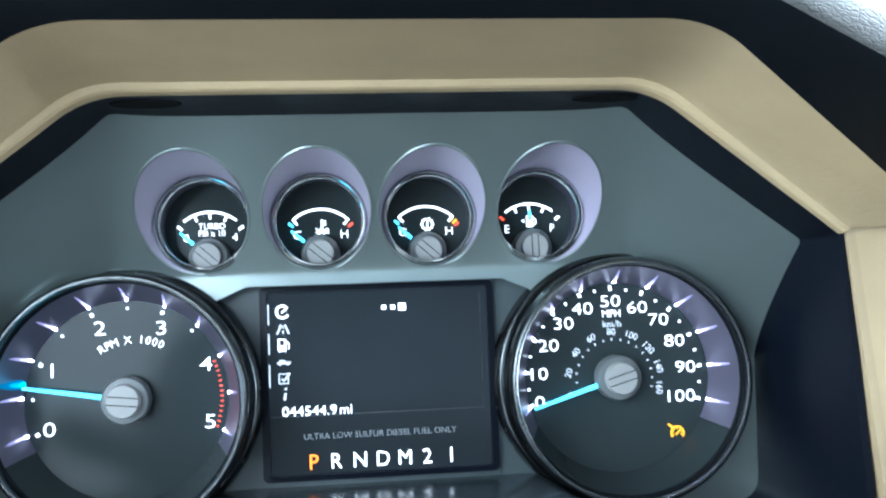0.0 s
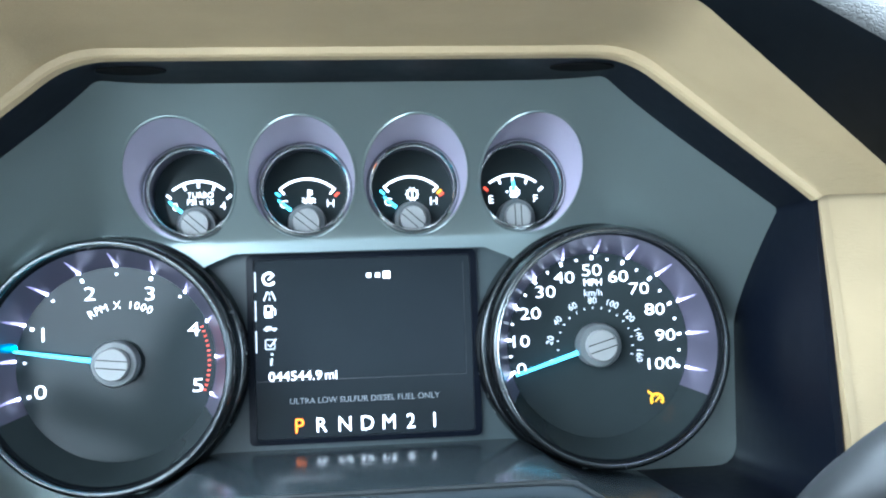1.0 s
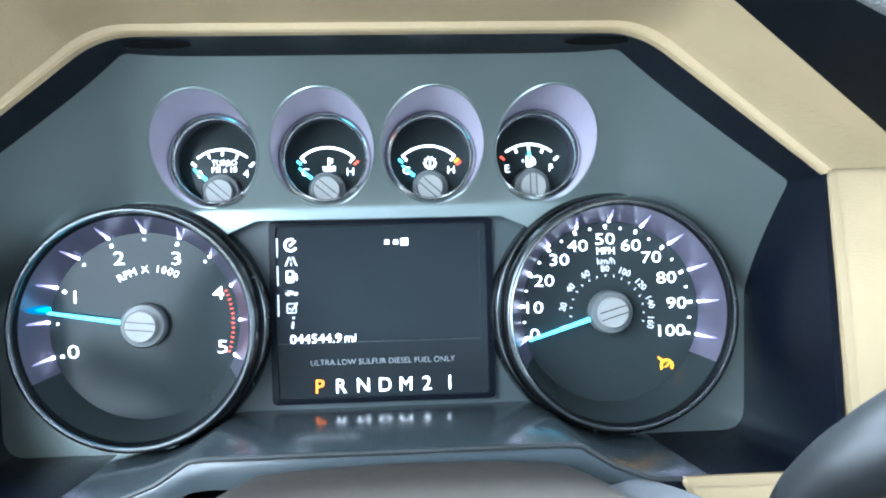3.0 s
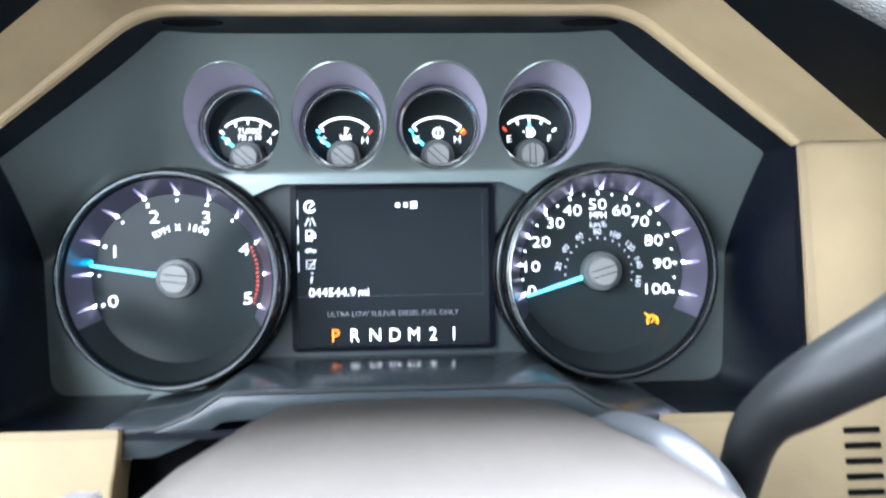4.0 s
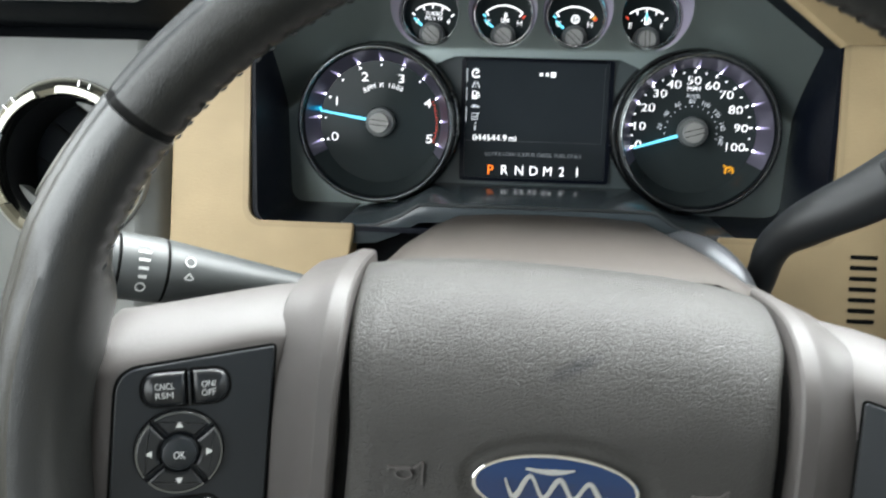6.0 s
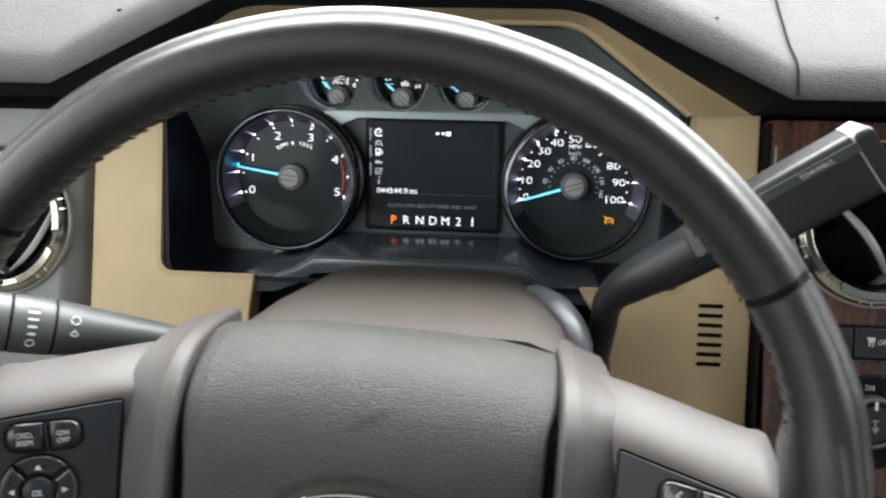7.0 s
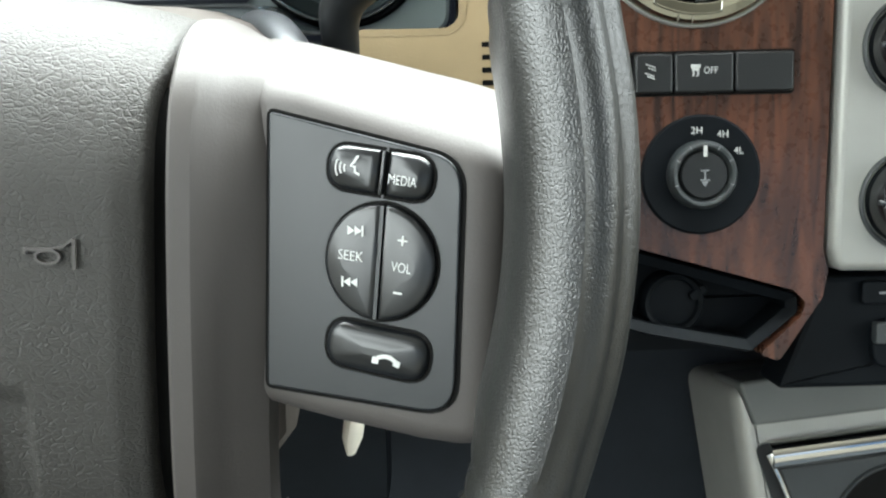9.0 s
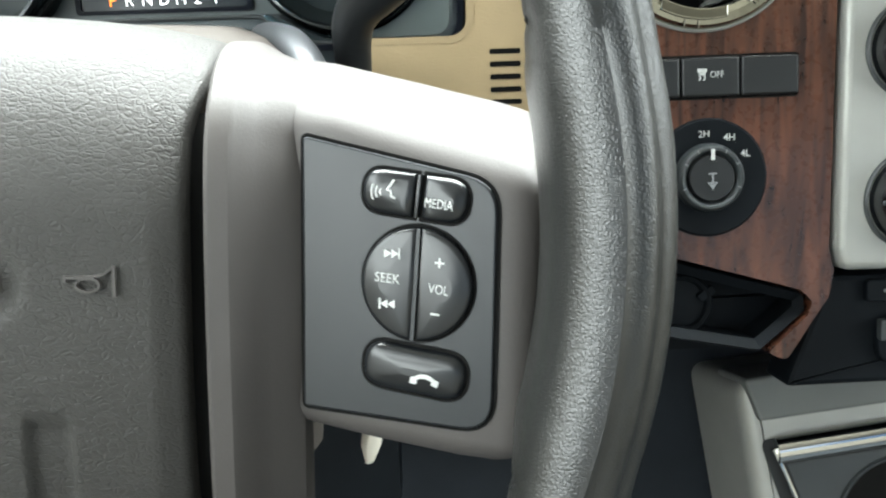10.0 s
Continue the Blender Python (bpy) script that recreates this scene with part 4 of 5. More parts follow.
# stitches along the inner side of the rim
bm = bmesh.new()
rng = random.Random(4)
for i in range(150):
    a = 2.4 * i + rng.uniform(-0.3, 0.3)
    ra, rb = grip_size(a)
    r = RR - ra * 1.0
    z = RC.z - 0.0015
    c, s = math.cos(radians(a)), math.sin(radians(a))
    p = Vector((RC.x + r * c, RC.y + r * s, z))
    t = Vector((-s, c, 0))
    q = Vector((0, 0, 1))
    d = (t * 0.9 + q * rng.uniform(0.5, 1.0)).normalized()
    e = d.cross(Vector((c, s, 0))).normalized()
    h = Vector((c, s, 0))
    pts = []
    for f, w in ((-0.0017, 0.0001), (0, 0.0004), (0.0017, 0.0001)):
        pts.append([p + d * f + e * w, p + d * f - h * w * 1.6, p + d * f - e * w, p + d * f + h * w])
    faces_from(bm, pts, True, True, True)
part("stitching", bm, BLACK, wheel, "black thread stitching", m=RIM)


# ---- airbag cover
PROFILE = smooth_path([(-0.100, -0.040, 0), (-0.092, -0.020, 0), (-0.070, -0.006, 0), (-0.035, -0.0005, 0), (0.0, 0.0, 0), (0.022, -0.0008, 0), (0.040, -0.006, 0), (0.0532, -0.0155, 0),
                       (0.0622, -0.029, 0), (0.0680, -0.046, 0), (0.0690, -0.064, 0)], 12)


def cover():
    bm = bmesh.new()
    half = 0.0774
    us = np.linspace(-half, half, 121)
    rows = []
    for p in PROFILE:
        v0, w0 = p.x, p.y
        row = []
        for u in us:
            k = abs(u) / half
            v = v0 + (0.0018 * (1 - k * k) - (0.0048 if u > 0 else 0.0052) * k ** 4 if v0 > 0.03 else 0) * smoothstep(0.03, 0.065, v0)
            w = w0 - 0.0015 * k * k
            # side facet and rounded edge
            w -= 0.34 * max(0, abs(u) - 0.0684)
            w -= 0.010 * max(0, (abs(u) - 0.0756) / 0.0018) ** 2 * (1 - 0.75 * smoothstep(0.030, 0.056, v0))
            # shallow dish round the emblem
            d = math.hypot(u / 0.0345, (v0 + 0.001) / 0.0165)
            w -= 0.0022 * (1 - smoothstep(0.92, 1.10, d))
            # pry notches at the lower edge
            for nu in (-0.0425, -0.0065, 0.0400):
                inside = 1 - smoothstep(0.0046, 0.0062, abs(u - nu))
                hgt = -0.0385 if abs(nu) > 0.02 else -0.0405
                w -= 0.0026 * inside * (1 - smoothstep(hgt - 0.0012, hgt + 0.0004, v0))
            row.append((u * (1 + 0.045 * (smoothstep(0.035, 0.060, v0) if u > 0 else smoothstep(0.005, 0.045, v0))), v, w))
        rows.append(row)
    faces_from(bm, rows, False)
    return bm


cover_ob = part("airbag_cover", cover(), AIRBAG, wheel, "taupe leather-grained airbag cover", angle=60)
EZ = 0.0002
em = part("emblem", prism(circle(-0.0015, -0.0012, 0.0298, 64, 0.0121), EZ - 0.0030, EZ + 0.0012, 0.0006, 2), CHROME, cover_ob, "oval emblem badge with silver border")
dome = []
for k in range(6):
    f = 1 - k / 5 * 0.98
    dome.append([(x, y, EZ + 0.0013 + 0.0009 * (1 - f * f)) for x, y in circle(-0.0015, -0.0012, 0.0283 * f, 64, 0.0107 * f)])
part("emblem_field", loft(dome, True, False, True), BLUE, em, "glossy blue oval field")
# plain silver strokes stand for the script
def brush(points, widths, parent):
    """A flat silver stroke whose breadth swells and thins."""
    P = smooth_path([(x, y, 0) for x, y in points], 6)
    left, right = [], []
    for i, p in enumerate(P):
        d = (P[min(i + 1, len(P) - 1)] - P[max(i - 1, 0)]).normalized()
        w = lerp_table(i / (len(P) - 1), widths) / 2
        left.append((p.x - d.y * w, p.y + d.x * w))
        right.append((p.x + d.y * w, p.y - d.x * w))
    z = EZ + 0.0026
    bm = loft([[(*l, z), (*r, z), (*r, z - 0.0005), (*l, z - 0.0005)] for l, r in zip(left, right)], True, True, True)
    return part("emblem_stroke", bm, SILVER, parent, smooth=False)


brush([(-0.0195 + 0.0013 * i, -0.0012 + (0.0042 - 0.00006 * i) * math.sin(i * 0.78 + 2.6)) for i in range(29)], [(0, 0.0006), (0.12, 0.0019), (0.3, 0.0011), (0.5, 0.0018), (0.7, 0.0012), (0.9, 0.0018), (1, 0.0006)], em)
brush([(-0.0125, 0.0052), (-0.0060, 0.0046), (0.0000, 0.0050), (0.0045, 0.0060)], [(0, 0.0008), (0.5, 0.0019), (1, 0.0006)], em)


def horn_symbol(cu, cv):
    """A low raised horn: throat, flared bell and a round loop below."""
    z = 0.0021
    bm = ribbon([(cu - 0.0066, cv + 0.0014), (cu - 0.0010, cv + 0.0016), (cu + 0.0030, cv + 0.0022), (cu + 0.0056, cv + 0.0044)], 0.0007, z, thick=0.002)
    ribbon([(cu + 0.0057, cv + 0.0044), (cu + 0.0058, cv - 0.0036)], 0.0008, z, bm, thick=0.002)
    ribbon([(cu + 0.0030 * math.cos(radians(q)) - 0.0009, cv - 0.0004 + 0.0018 * math.sin(radians(q))) for q in range(0, 361, 15)], 0.0007, z, bm, thick=0.002)
    ribbon([(cu - 0.0066, cv + 0.0020), (cu - 0.0066, cv + 0.0002)], 0.0008, z, bm, thick=0.002)
    for v in bm.verts:
        v.co.z -= 0.0008 + 0.0015 * (abs(v.co.x) / 0.0785) ** 2
    return part("horn_symbol", bm, TAUPE, cover_ob, smooth=False)


horn_symbol(-0.0545, -0.0015)
horn_symbol(0.0535, -0.0015)
bm = lettering("AIRBAG", 0.0038, -0.0017, -0.0292, 0.0009, bold=0.01, width=0.0285)
part("lettering", bm, TAUPE, cover_ob)


# ---- collars either side of the cover
def collar(s):
    path = smooth_path([(-0.105, -0.045, 0), (-0.097, -0.022, 0), (-0.075, -0.008, 0), (-0.03, -0.002, 0), (0.012, -0.0008, 0), (0.036, -0.0040, 0), (0.0500, -0.0130, 0), (0.0595, -0.028, 0), (0.0640, -0.048, 0), (0.0658, -0.075, 0), (0.0662, -0.100, 0)], 8)
    section = [(0.0812, -0.016), (0.0815, -0.004), (0.0822, -0.0008), (0.0832, 0.0002), (0.0885, 0.0002), (0.0898, -0.0005), (0.0945, -0.0052), (0.0985, -0.0078), (0.1020, -0.0094), (0.1070, -0.0125), (0.1090, -0.018)]
    rings = []
    for i, p in enumerate(path):
        d = (path[min(i + 1, len(path) - 1)] - path[max(i - 1, 0)]).normalized()
        nrm = Vector((-d.y, d.x, 0))
        # the facets grow shallower where the collar wraps over the top
        k = 1 - 0.42 * smoothstep(0.035, 0.060, p.x)
        rings.append([(s * u, p.x + nrm.x * h * (k if u > 0.089 else 1), p.y + nrm.y * h * (k if u > 0.089 else 1)) for u, h in section])
    return part("collar", loft(rings, False), TAUPE, wheel, "taupe satin collar beside the airbag cover", angle=28)


collar(-1), collar(1)
for s in (-1, 1):
    # dark gap between cover and collar
    lines = []
    for i, q in enumerate(PROFILE):
        if q.x < 0.050:
            d = (PROFILE[i + 1] - PROFILE[max(i - 1, 0)]).normalized()
            lines.append([(s * e, q.x + d.y * 0.0105, q.y - d.x * 0.0105) for e in (0.0760, 0.0822)])
    part("gap", loft(lines, False), LINE, wheel)


# ---- spokes with their control panels
def face_w(u):
    return -0.0135 + (abs(u) - 0.1075) * 0.36


def spoke(s):
    rings = []
    for u, vt, vb, sink in ((0.0975, 0.0590, -0.0430, 0.0060), (0.1030, 0.0595, -0.0440, 0.0022), (0.1075, 0.0590, -0.0455, 0.0004), (0.1150, 0.0580, -0.0465, 0), (0.1275, 0.0552, -0.0482, 0), (0.1400, 0.0524, -0.0494, 0),
                            (0.1500, 0.0500, -0.0504, 0), (0.1600, 0.0478, -0.0506, 0.0000), (0.1632, 0.0470, -0.0502, 0.0004), (0.1662, 0.0462, -0.0498, 0.0016), (0.1695, 0.0454, -0.0490, 0.0045), (0.1740, 0.0440, -0.0470, 0.0120)):
        w = face_w(u) + 0.0008 - sink
        vt -= 0.0035 if s < 0 else 0
        v1 = 0.0388 - 0.30 * max(0, u - 0.112)
        # the front edge rolls over into a broad shelf
        poly = [(v1 + (vt - v1) * (1 - (1 - k / 12) ** 1.35), w - 0.036 * (k / 12) ** 1.5) for k in range(13)]
        poly += [(vt - 0.0015, w - 0.048), (vt - 0.006, w - 0.056), (vb + 0.012, w - 0.040), (vb + 0.003, w - 0.034)]
        poly += [(vb + 0.007 - 0.007 * math.cos(k * math.pi / 12), w - 0.008 + 0.008 * math.sin(k * math.pi / 12)) for k in range(7)]
        rings.append([(s * u, v, z) for v, z in poly])
    return part("spoke", loft(rings, True, True, True), TAUPE, wheel, "taupe spoke around the switches", angle=50)


spoke(-1), spoke(1)


def on_face(s):
    """Plane of the control panel of one side: x across, y up, z out."""
    a = math.degrees(math.atan(0.36))
    return pose(s * 0.1320, 0, face_w(0.1320) + 0.0008, 0, -s * a, 0)


CA = math.cos(math.atan(0.36))


def px(u, s):
    """Across the panel, from the wheel's own u."""
    return s * (abs(u) - 0.1320) / CA


def control_panel(s):
    m = on_face(s)
    pts = [(px(0.1075, s), -0.0385), (px(0.1585, s), -0.0405), (px(0.1585, s), 0.0262), (px(0.1075, s), 0.0370)]
    rad = [0.0015, 0.009, 0.010, 0.0012]
    if s < 0:
        pts, rad = pts[::-1], rad[::-1]
    groove = rounded(pts, rad, 6)
    part("panel_gap", prism(inset(groove, -0.0010), -0.003, 0.0004), LINE, wheel, m=m)
    return part("control_panel", prism(groove, -0.003, 0.0014, 0.0006, 2), SWITCH_BLACK, wheel, "black switch panel on the spoke", m=m)


def crowned(poly, z0, z1, bevel, crown):
    """A button with a rolled edge and a gently domed top."""
    rings = [[(x, y, z0) for x, y in poly]]
    inner = inset(poly, bevel)
    zt = z1 - crown
    for k in range(5):
        a = math.pi / 2 * k / 4
        f = 1 - math.cos(a)
        rings.append([(p[0] + (q[0] - p[0]) * f, p[1] + (q[1] - p[1]) * f, zt - bevel * 0.9 + bevel * 0.9 * math.sin(a)) for p, q in zip(poly, inner)])
    cx, cy = sum(p[0] for p in inner) / len(inner), sum(p[1] for p in inner) / len(inner)
    for f in (0.8, 0.55, 0.28):
        rings.append([(cx + (x - cx) * f, cy + (y - cy) * f, zt + crown * (1 - f * f)) for x, y in inner])
    return loft(rings, True, True, True)


def key(panel_ob, poly, h, material=None, bevel=0.0022, name="button", label=""):
    part("button_gap", prism(inset(poly, -0.0009), 0.0005, 0.0017), LINE, panel_ob)
    return part(name, crowned(poly, 0.0006, 0.0014 + h, bevel, 0.0007), material or BUTTON, panel_ob, label, angle=50)


def split_pill(cx, cy, w, h, rot, at, gap=0.0013):
    """A pill cut in two by a short upright gap."""
    full = box2(0, 0, w, h, h * 0.499, 0, 8)
    c, s = math.cos(radians(rot)), math.sin(radians(rot))

    def put(poly):
        return [(cx + x * c - y * s, cy + x * s + y * c) for x, y in poly]
    left = [p for p in full if p[0] < at - gap]
    right = [p for p in full if p[0] > at + gap]

    def order(pts, extra):
        pts = pts + extra
        mx = sum(p[0] for p in pts) / len(pts)
        return sorted(pts, key=lambda p: math.atan2(p[1], p[0] - mx))
    return put(order(left, [(at - gap, h / 2), (at - gap, -h / 2)])), put(order(right, [(at + gap, h / 2), (at + gap, -h / 2)]))


def print_on(panel_ob, bm):
    return part("printed_symbol", bm, WHITE_PRINT, panel_ob, smooth=False)


ZT = 0.0014
# right: voice and media, seek and volume, phone
rp = control_panel(1)
a, b = split_pill(px(0.1380, 1), 0.0222, 0.0290, 0.0116, -6, 0.0012)
key(rp, a, 0.0030), key(rp, b, 0.0030)
part("divider", prism(box2(px(0.1378, 1) + 0.0012, 0.0221, 0.0009, 0.0112, 0, -6), 0.001, 0.0034, 0.0003), BUTTON, rp)
z = ZT + 0.0032
print_on(rp, lettering("MEDIA", 0.0025, px(0.1447, 1), 0.0205, z, rot=-6, width=0.0076))
vx, vy = px(0.1318, 1), 0.0233
bm = ribbon([(vx + 0.0014, vy + 0.0030), (vx + 0.0002, vy + 0.0012), (vx - 0.0006, vy + 0.0004), (vx + 0.0006, vy + 0.0002), (vx + 0.0006, vy - 0.0012), (vx + 0.0018, vy - 0.0018)], 0.0006, z)
for r in (0.0018, 0.0030, 0.0042):
    ribbon(arc(vx - 0.0006, vy - 0.0002, r, 150, 210, 6), 0.0004, z, bm)
print_on(rp, bm)
c0 = (px(0.1388, 1), -0.0012)


def half_disc(cx, cy, r, side, rot, gap=0.0009):
    a = math.degrees(math.asin(gap / r))
    pts = arc(0, 0, r, -90 + a, 90 - a, 28) if side > 0 else arc(0, 0, r, 90 + a, 270 - a, 28)
    c, s = math.cos(radians(rot)), math.sin(radians(rot))
    return [(cx + x * c - y * s, cy + x * s + y * c) for x, y in pts]


for side in (-1, 1):
    key(rp, half_disc(*c0, 0.0152, side, -3, 0.0006), 0.0034, bevel=0.0014)
part("divider", prism(box2(c0[0], c0[1], 0.0010, 0.030, 0, -3), 0.001, 0.0042), SWITCH_BLACK, rp)
z = ZT + 0.0036
print_on(rp, lettering("SEEK", 0.0026, c0[0] - 0.0074, 0.0004, z, rot=-4, width=0.0070))
print_on(rp, lettering("VOL", 0.0026, c0[0] + 0.0066, -0.0018, z, rot=-4, width=0.0054))
print_on(rp, bars([(c0[0] + 0.0068, 0.0052, 0.0026, 0.0005, -4), (c0[0] + 0.0068, 0.0052, 0.0005, 0.0026, -4), (c0[0] + 0.0058, -0.0085, 0.0024, 0.0005, -4)], z))
for iv, d in ((0.0070, 1), (-0.0066, -1)):
    ic = c0[0] - 0.0066 - (0.0006 if d < 0 else 0)
    bm = bars([(ic + d * 0.0024, iv, 0.0005, 0.0028, 0)], z)
    for q in (-0.0018, 0.0002):
        flat([(ic + d * (q + 0.0020), iv), (ic + d * q, iv + 0.0012), (ic + d * q, iv - 0.0012)][::d], z, bm)
    print_on(rp, bm)
key(rp, box2(px(0.1383, 1), -0.0249, 0.0290, 0.0128, 0.0062, -6, 8), 0.0034, bevel=0.0030, label="rounded phone button")
hx, hv = px(0.1415, 1), -0.0260
z = ZT + 0.0036
bm = ribbon(arc(hx, hv - 0.0036, 0.0040, 38, 130, 10), 0.0011, z)
bars([(hx - 0.0028, hv - 0.0009, 0.0018, 0.0017, -10), (hx + 0.0032, hv - 0.0013, 0.0018, 0.0017, -20)], z, bm)
print_on(rp, bm)

# left: cancel and on/off, round menu pad, set
lp = control_panel(-1)
a, b = split_pill(px(0.1362, -1), 0.0213, 0.0300, 0.0122, 6, 0.0012)
key(lp, a, 0.0030), key(lp, b, 0.0030)
part("divider", prism(box2(px(0.1362, -1) + 0.0012, 0.0214, 0.0009, 0.0112, 0, 6), 0.001, 0.0034, 0.0003), BUTTON, lp)
z = ZT + 0.0032
print_on(lp, lettering("CNCL", 0.0023, px(0.1432, -1), 0.0222, z, rot=6, width=0.0066))
print_on(lp, lettering("RSM", 0.0023, px(0.1430, -1), 0.0189, z, rot=6, width=0.0060))
print_on(lp, lettering("ON/", 0.0023, px(0.1290, -1), 0.0236, z, rot=6, width=0.0050))
print_on(lp, lettering("OFF", 0.0023, px(0.1288, -1), 0.0204, z, rot=6, width=0.0050))
c1 = (px(0.1371, -1), -0.0020)
part("button_gap", lathe([(0.0158, 0.0006), (0.0158, 0.0017), (0.0150, 0.0017)], *c1, 64), LINE, lp)
for q in range(4):
    a0 = 43 + 90 * q + 2.2
    outer_a, inner_a = arc(*c1, 0.0153, a0, a0 + 85.6, 18), arc(*c1, 0.0070, a0 + 85.6 - 3, a0 + 3, 10)
    part("menu_key", prism(outer_a + inner_a, 0.0006, 0.0040, 0.0014, 4), BUTTON, lp, "quarter of the round menu pad")
    # smoked chrome strip laid on as the highlight along the key's outer edge
    part("rim_glint", ribbon(arc(*c1, 0.0146, a0 + 2, a0 + 83, 18), 0.0008, 0.0039), DARK_CHROME, lp, smooth=False)
part("ok_button", lathe([(0.0064, 0.0006), (0.0064, 0.0044), (0.0058, 0.0056), (0.0040, 0.0062), (0.0001, 0.0064)], *c1, 40), SWITCH_BLACK, lp, "domed centre button")
print_on(lp, lettering("OK", 0.0028, *c1, 0.0067, rot=3, width=0.0040))
for ang in (90, 180, 270, 0):
    c, s = math.cos(radians(ang + 3)), math.sin(radians(ang + 3))
    o = Vector((c1[0] + 0.0105 * c, c1[1] + 0.0105 * s))
    f, g = Vector((c, s)), Vector((-s, c))
    tri = [o + f * 0.0012, o - f * 0.0012 + g * 0.0013, o - f * 0.0012 - g * 0.0013]
    print_on(lp, flat([(p.x, p.y) for p in tri], 0.0043))
key(lp, box2(px(0.1364, -1), -0.0256, 0.0290, 0.0112, 0.0055, 6, 8), 0.0032, bevel=0.0028, label="rounded set button")
z = ZT + 0.0034
print_on(lp, lettering("SET", 0.0026, px(0.1360, -1), -0.0254, z, rot=6, width=0.0054))
print_on(lp, bars([(px(0.1444, -1), -0.0264, 0.0024, 0.0005, 6), (px(0.1286, -1), -0.0246, 0.0024, 0.0005, 6), (px(0.1286, -1), -0.0246, 0.0005, 0.0024, 6)], z))

# ---------------------------------------------------------------- steering column
COLUMN = leaning((0.009, 0.078, 1.054), 25)
column = thing("steering_column", COLUMN, "taupe plastic steering column shroud", "steering column")
rings = []
for w, hw, vt in ((-0.078, 0.0925, 0.0660), (-0.084, 0.0950, 0.0695), (-0.150, 0.0900, 0.0760), (-0.215, 0.0780, 0.0822), (-0.230, 0.0755, 0.0830), (-0.237, 0.0735, 0.0812), (-0.239, 0.0720, 0.0770)):
    vs = vt - 0.026
    half = [(hw * 1.04, -0.08), (hw * 1.05, 0.0), (hw * 1.03, vs * 0.75), (hw * 1.0, vs), (hw * 0.95, vs + 0.011), (hw * 0.86, vt - 0.0070), (hw * 0.72, vt - 0.0022), (hw * 0.4, vt - 0.0004), (0.0, vt)]
    ring = [(x, y, w) for x, y in half] + [(-x, y, w) for x, y in half[-2::-1]] + [(-hw * 0.8, -0.11, w), (hw * 0.8, -0.11, w)]
    rings.append(ring)
part("upper_shroud", loft(rings, True, True, True), SHROUD, column, angle=40)
part("boot", sweep([(-0.085, 0.050, -0.240), (-0.06, 0.070, -0.243), (0, 0.074, -0.245), (0.06, 0.070, -0.243), (0.085, 0.050, -0.240)], [0.006] * 5, 12), BLACK, column, "black rubber boot")

ign = thing("ignition_switch", WHEEL, "silver grey crescent-shaped ignition lock cover on the column shoulder", "ignition switch")
crescent = smooth_path([(0.0680, 0.0770, -0.200), (0.0775, 0.0764, -0.186), (0.0880, 0.0712, -0.168), (0.0960, 0.0630, -0.155), (0.1005, 0.0520, -0.147), (0.1015, 0.0380, -0.143)], 8)
n = len(crescent)
part("lock_cover", sweep(crescent, [(lerp_table(i / (n - 1), [(0, 0.0020), (0.15, 0.0062), (0.4, 0.0090), (0.75, 0.0085), (1, 0.0070)]),) * 2 for i in range(n)], 20), LOCK_GREY, ign)
part("lock_body", sweep([(0.066, 0.070, -0.205), (0.082, 0.062, -0.180), (0.090, 0.045, -0.162)], [0.008, 0.013, 0.013], 18), BLACK, ign)

# ---------------------------------------------------------------- stalks
lever = thing("gear_shift_lever", Matrix(), "black column gear shift lever with tow haul button", "gear lever")
lp_path = smooth_path([(0.110, 0.272, 0.960), (0.1175, 0.268, 0.998), (0.1205, 0.263, 1.030), (0.1225, 0.257, 1.054), (0.135, 0.250, 1.072), (0.155, 0.245, 1.089), (0.172, 0.241, 1.105)], 8)
n = len(lp_path)
part("lever_arm", sweep(lp_path, [lerp_table(i / (n - 1), [(0, 0.0080), (0.2, 0.0080), (0.4, 0.0082), (0.55, 0.0096), (0.62, 0.0112), (0.8, 0.0134), (1, 0.0150)]) for i in range(n)], 24), BLACK, lever)
p0, p1 = Vector((0.172, 0.241, 1.105)), Vector((0.2395, 0.236, 1.158))
ax = (p1 - p0).normalized()
side = ax.cross(Vector((0, -1, 0.35))).normalized()
out = side.cross(ax).normalized()
LEV = Matrix((( *side, 0), (*ax, 0), (*out, 0), (0, 0, 0, 1))).transposed()
LEV.translation = p0
part("lever_ring", loft([[p0 + ax * d + side * (0.0150 + e) * math.cos(k * math.pi / 12) + out * (0.0150 + e) * math.sin(k * math.pi / 12) for k in range(24)] for d, e in ((0.003, 0), (0.005, 0.0006), (0.007, 0))], True), LINE, lever)
L = (p1 - p0).length
sec = box2(0, 0, 0.0335, 0.0295, 0.0052, 0, 6)
rings = []
for y, k in ((0.004, 0.94), (0.010, 0.98), (L * 0.5, 1.0), (L * 0.93, 1.0), (L * 0.985, 0.985), (L, 0.93)):
    rings.append([(x * k, y + (0.006 * (zz / 0.014) if y > L * 0.6 else 0), zz * k) for x, zz in sec])
part("lever_handle", loft(rings, True, True, True), BLACK, lever, m=LEV, angle=40)
part("end_cap", prism(box2(0, 0, 0.0342, 0.0302, 0.0054, 0, 6), 0, 0.0085, 0.0016, 3), SILVER, lever, "pale grey end cap", m=LEV @ pose(0, L - 0.0065, 0, -100, 0, 0))
part("selector_strip", prism(box2(-0.0098, L * 0.60, 0.0058, L * 0.74, 0.0016), 0.0135, 0.0152, 0.0006), SLATE, lever, m=LEV)
part("printed_symbol", lettering("TOW/HAUL", 0.0026, -0.0098, L * 0.72, 0.0155, rot=90, width=0.0175), WHITE_PRINT, lever, m=LEV)
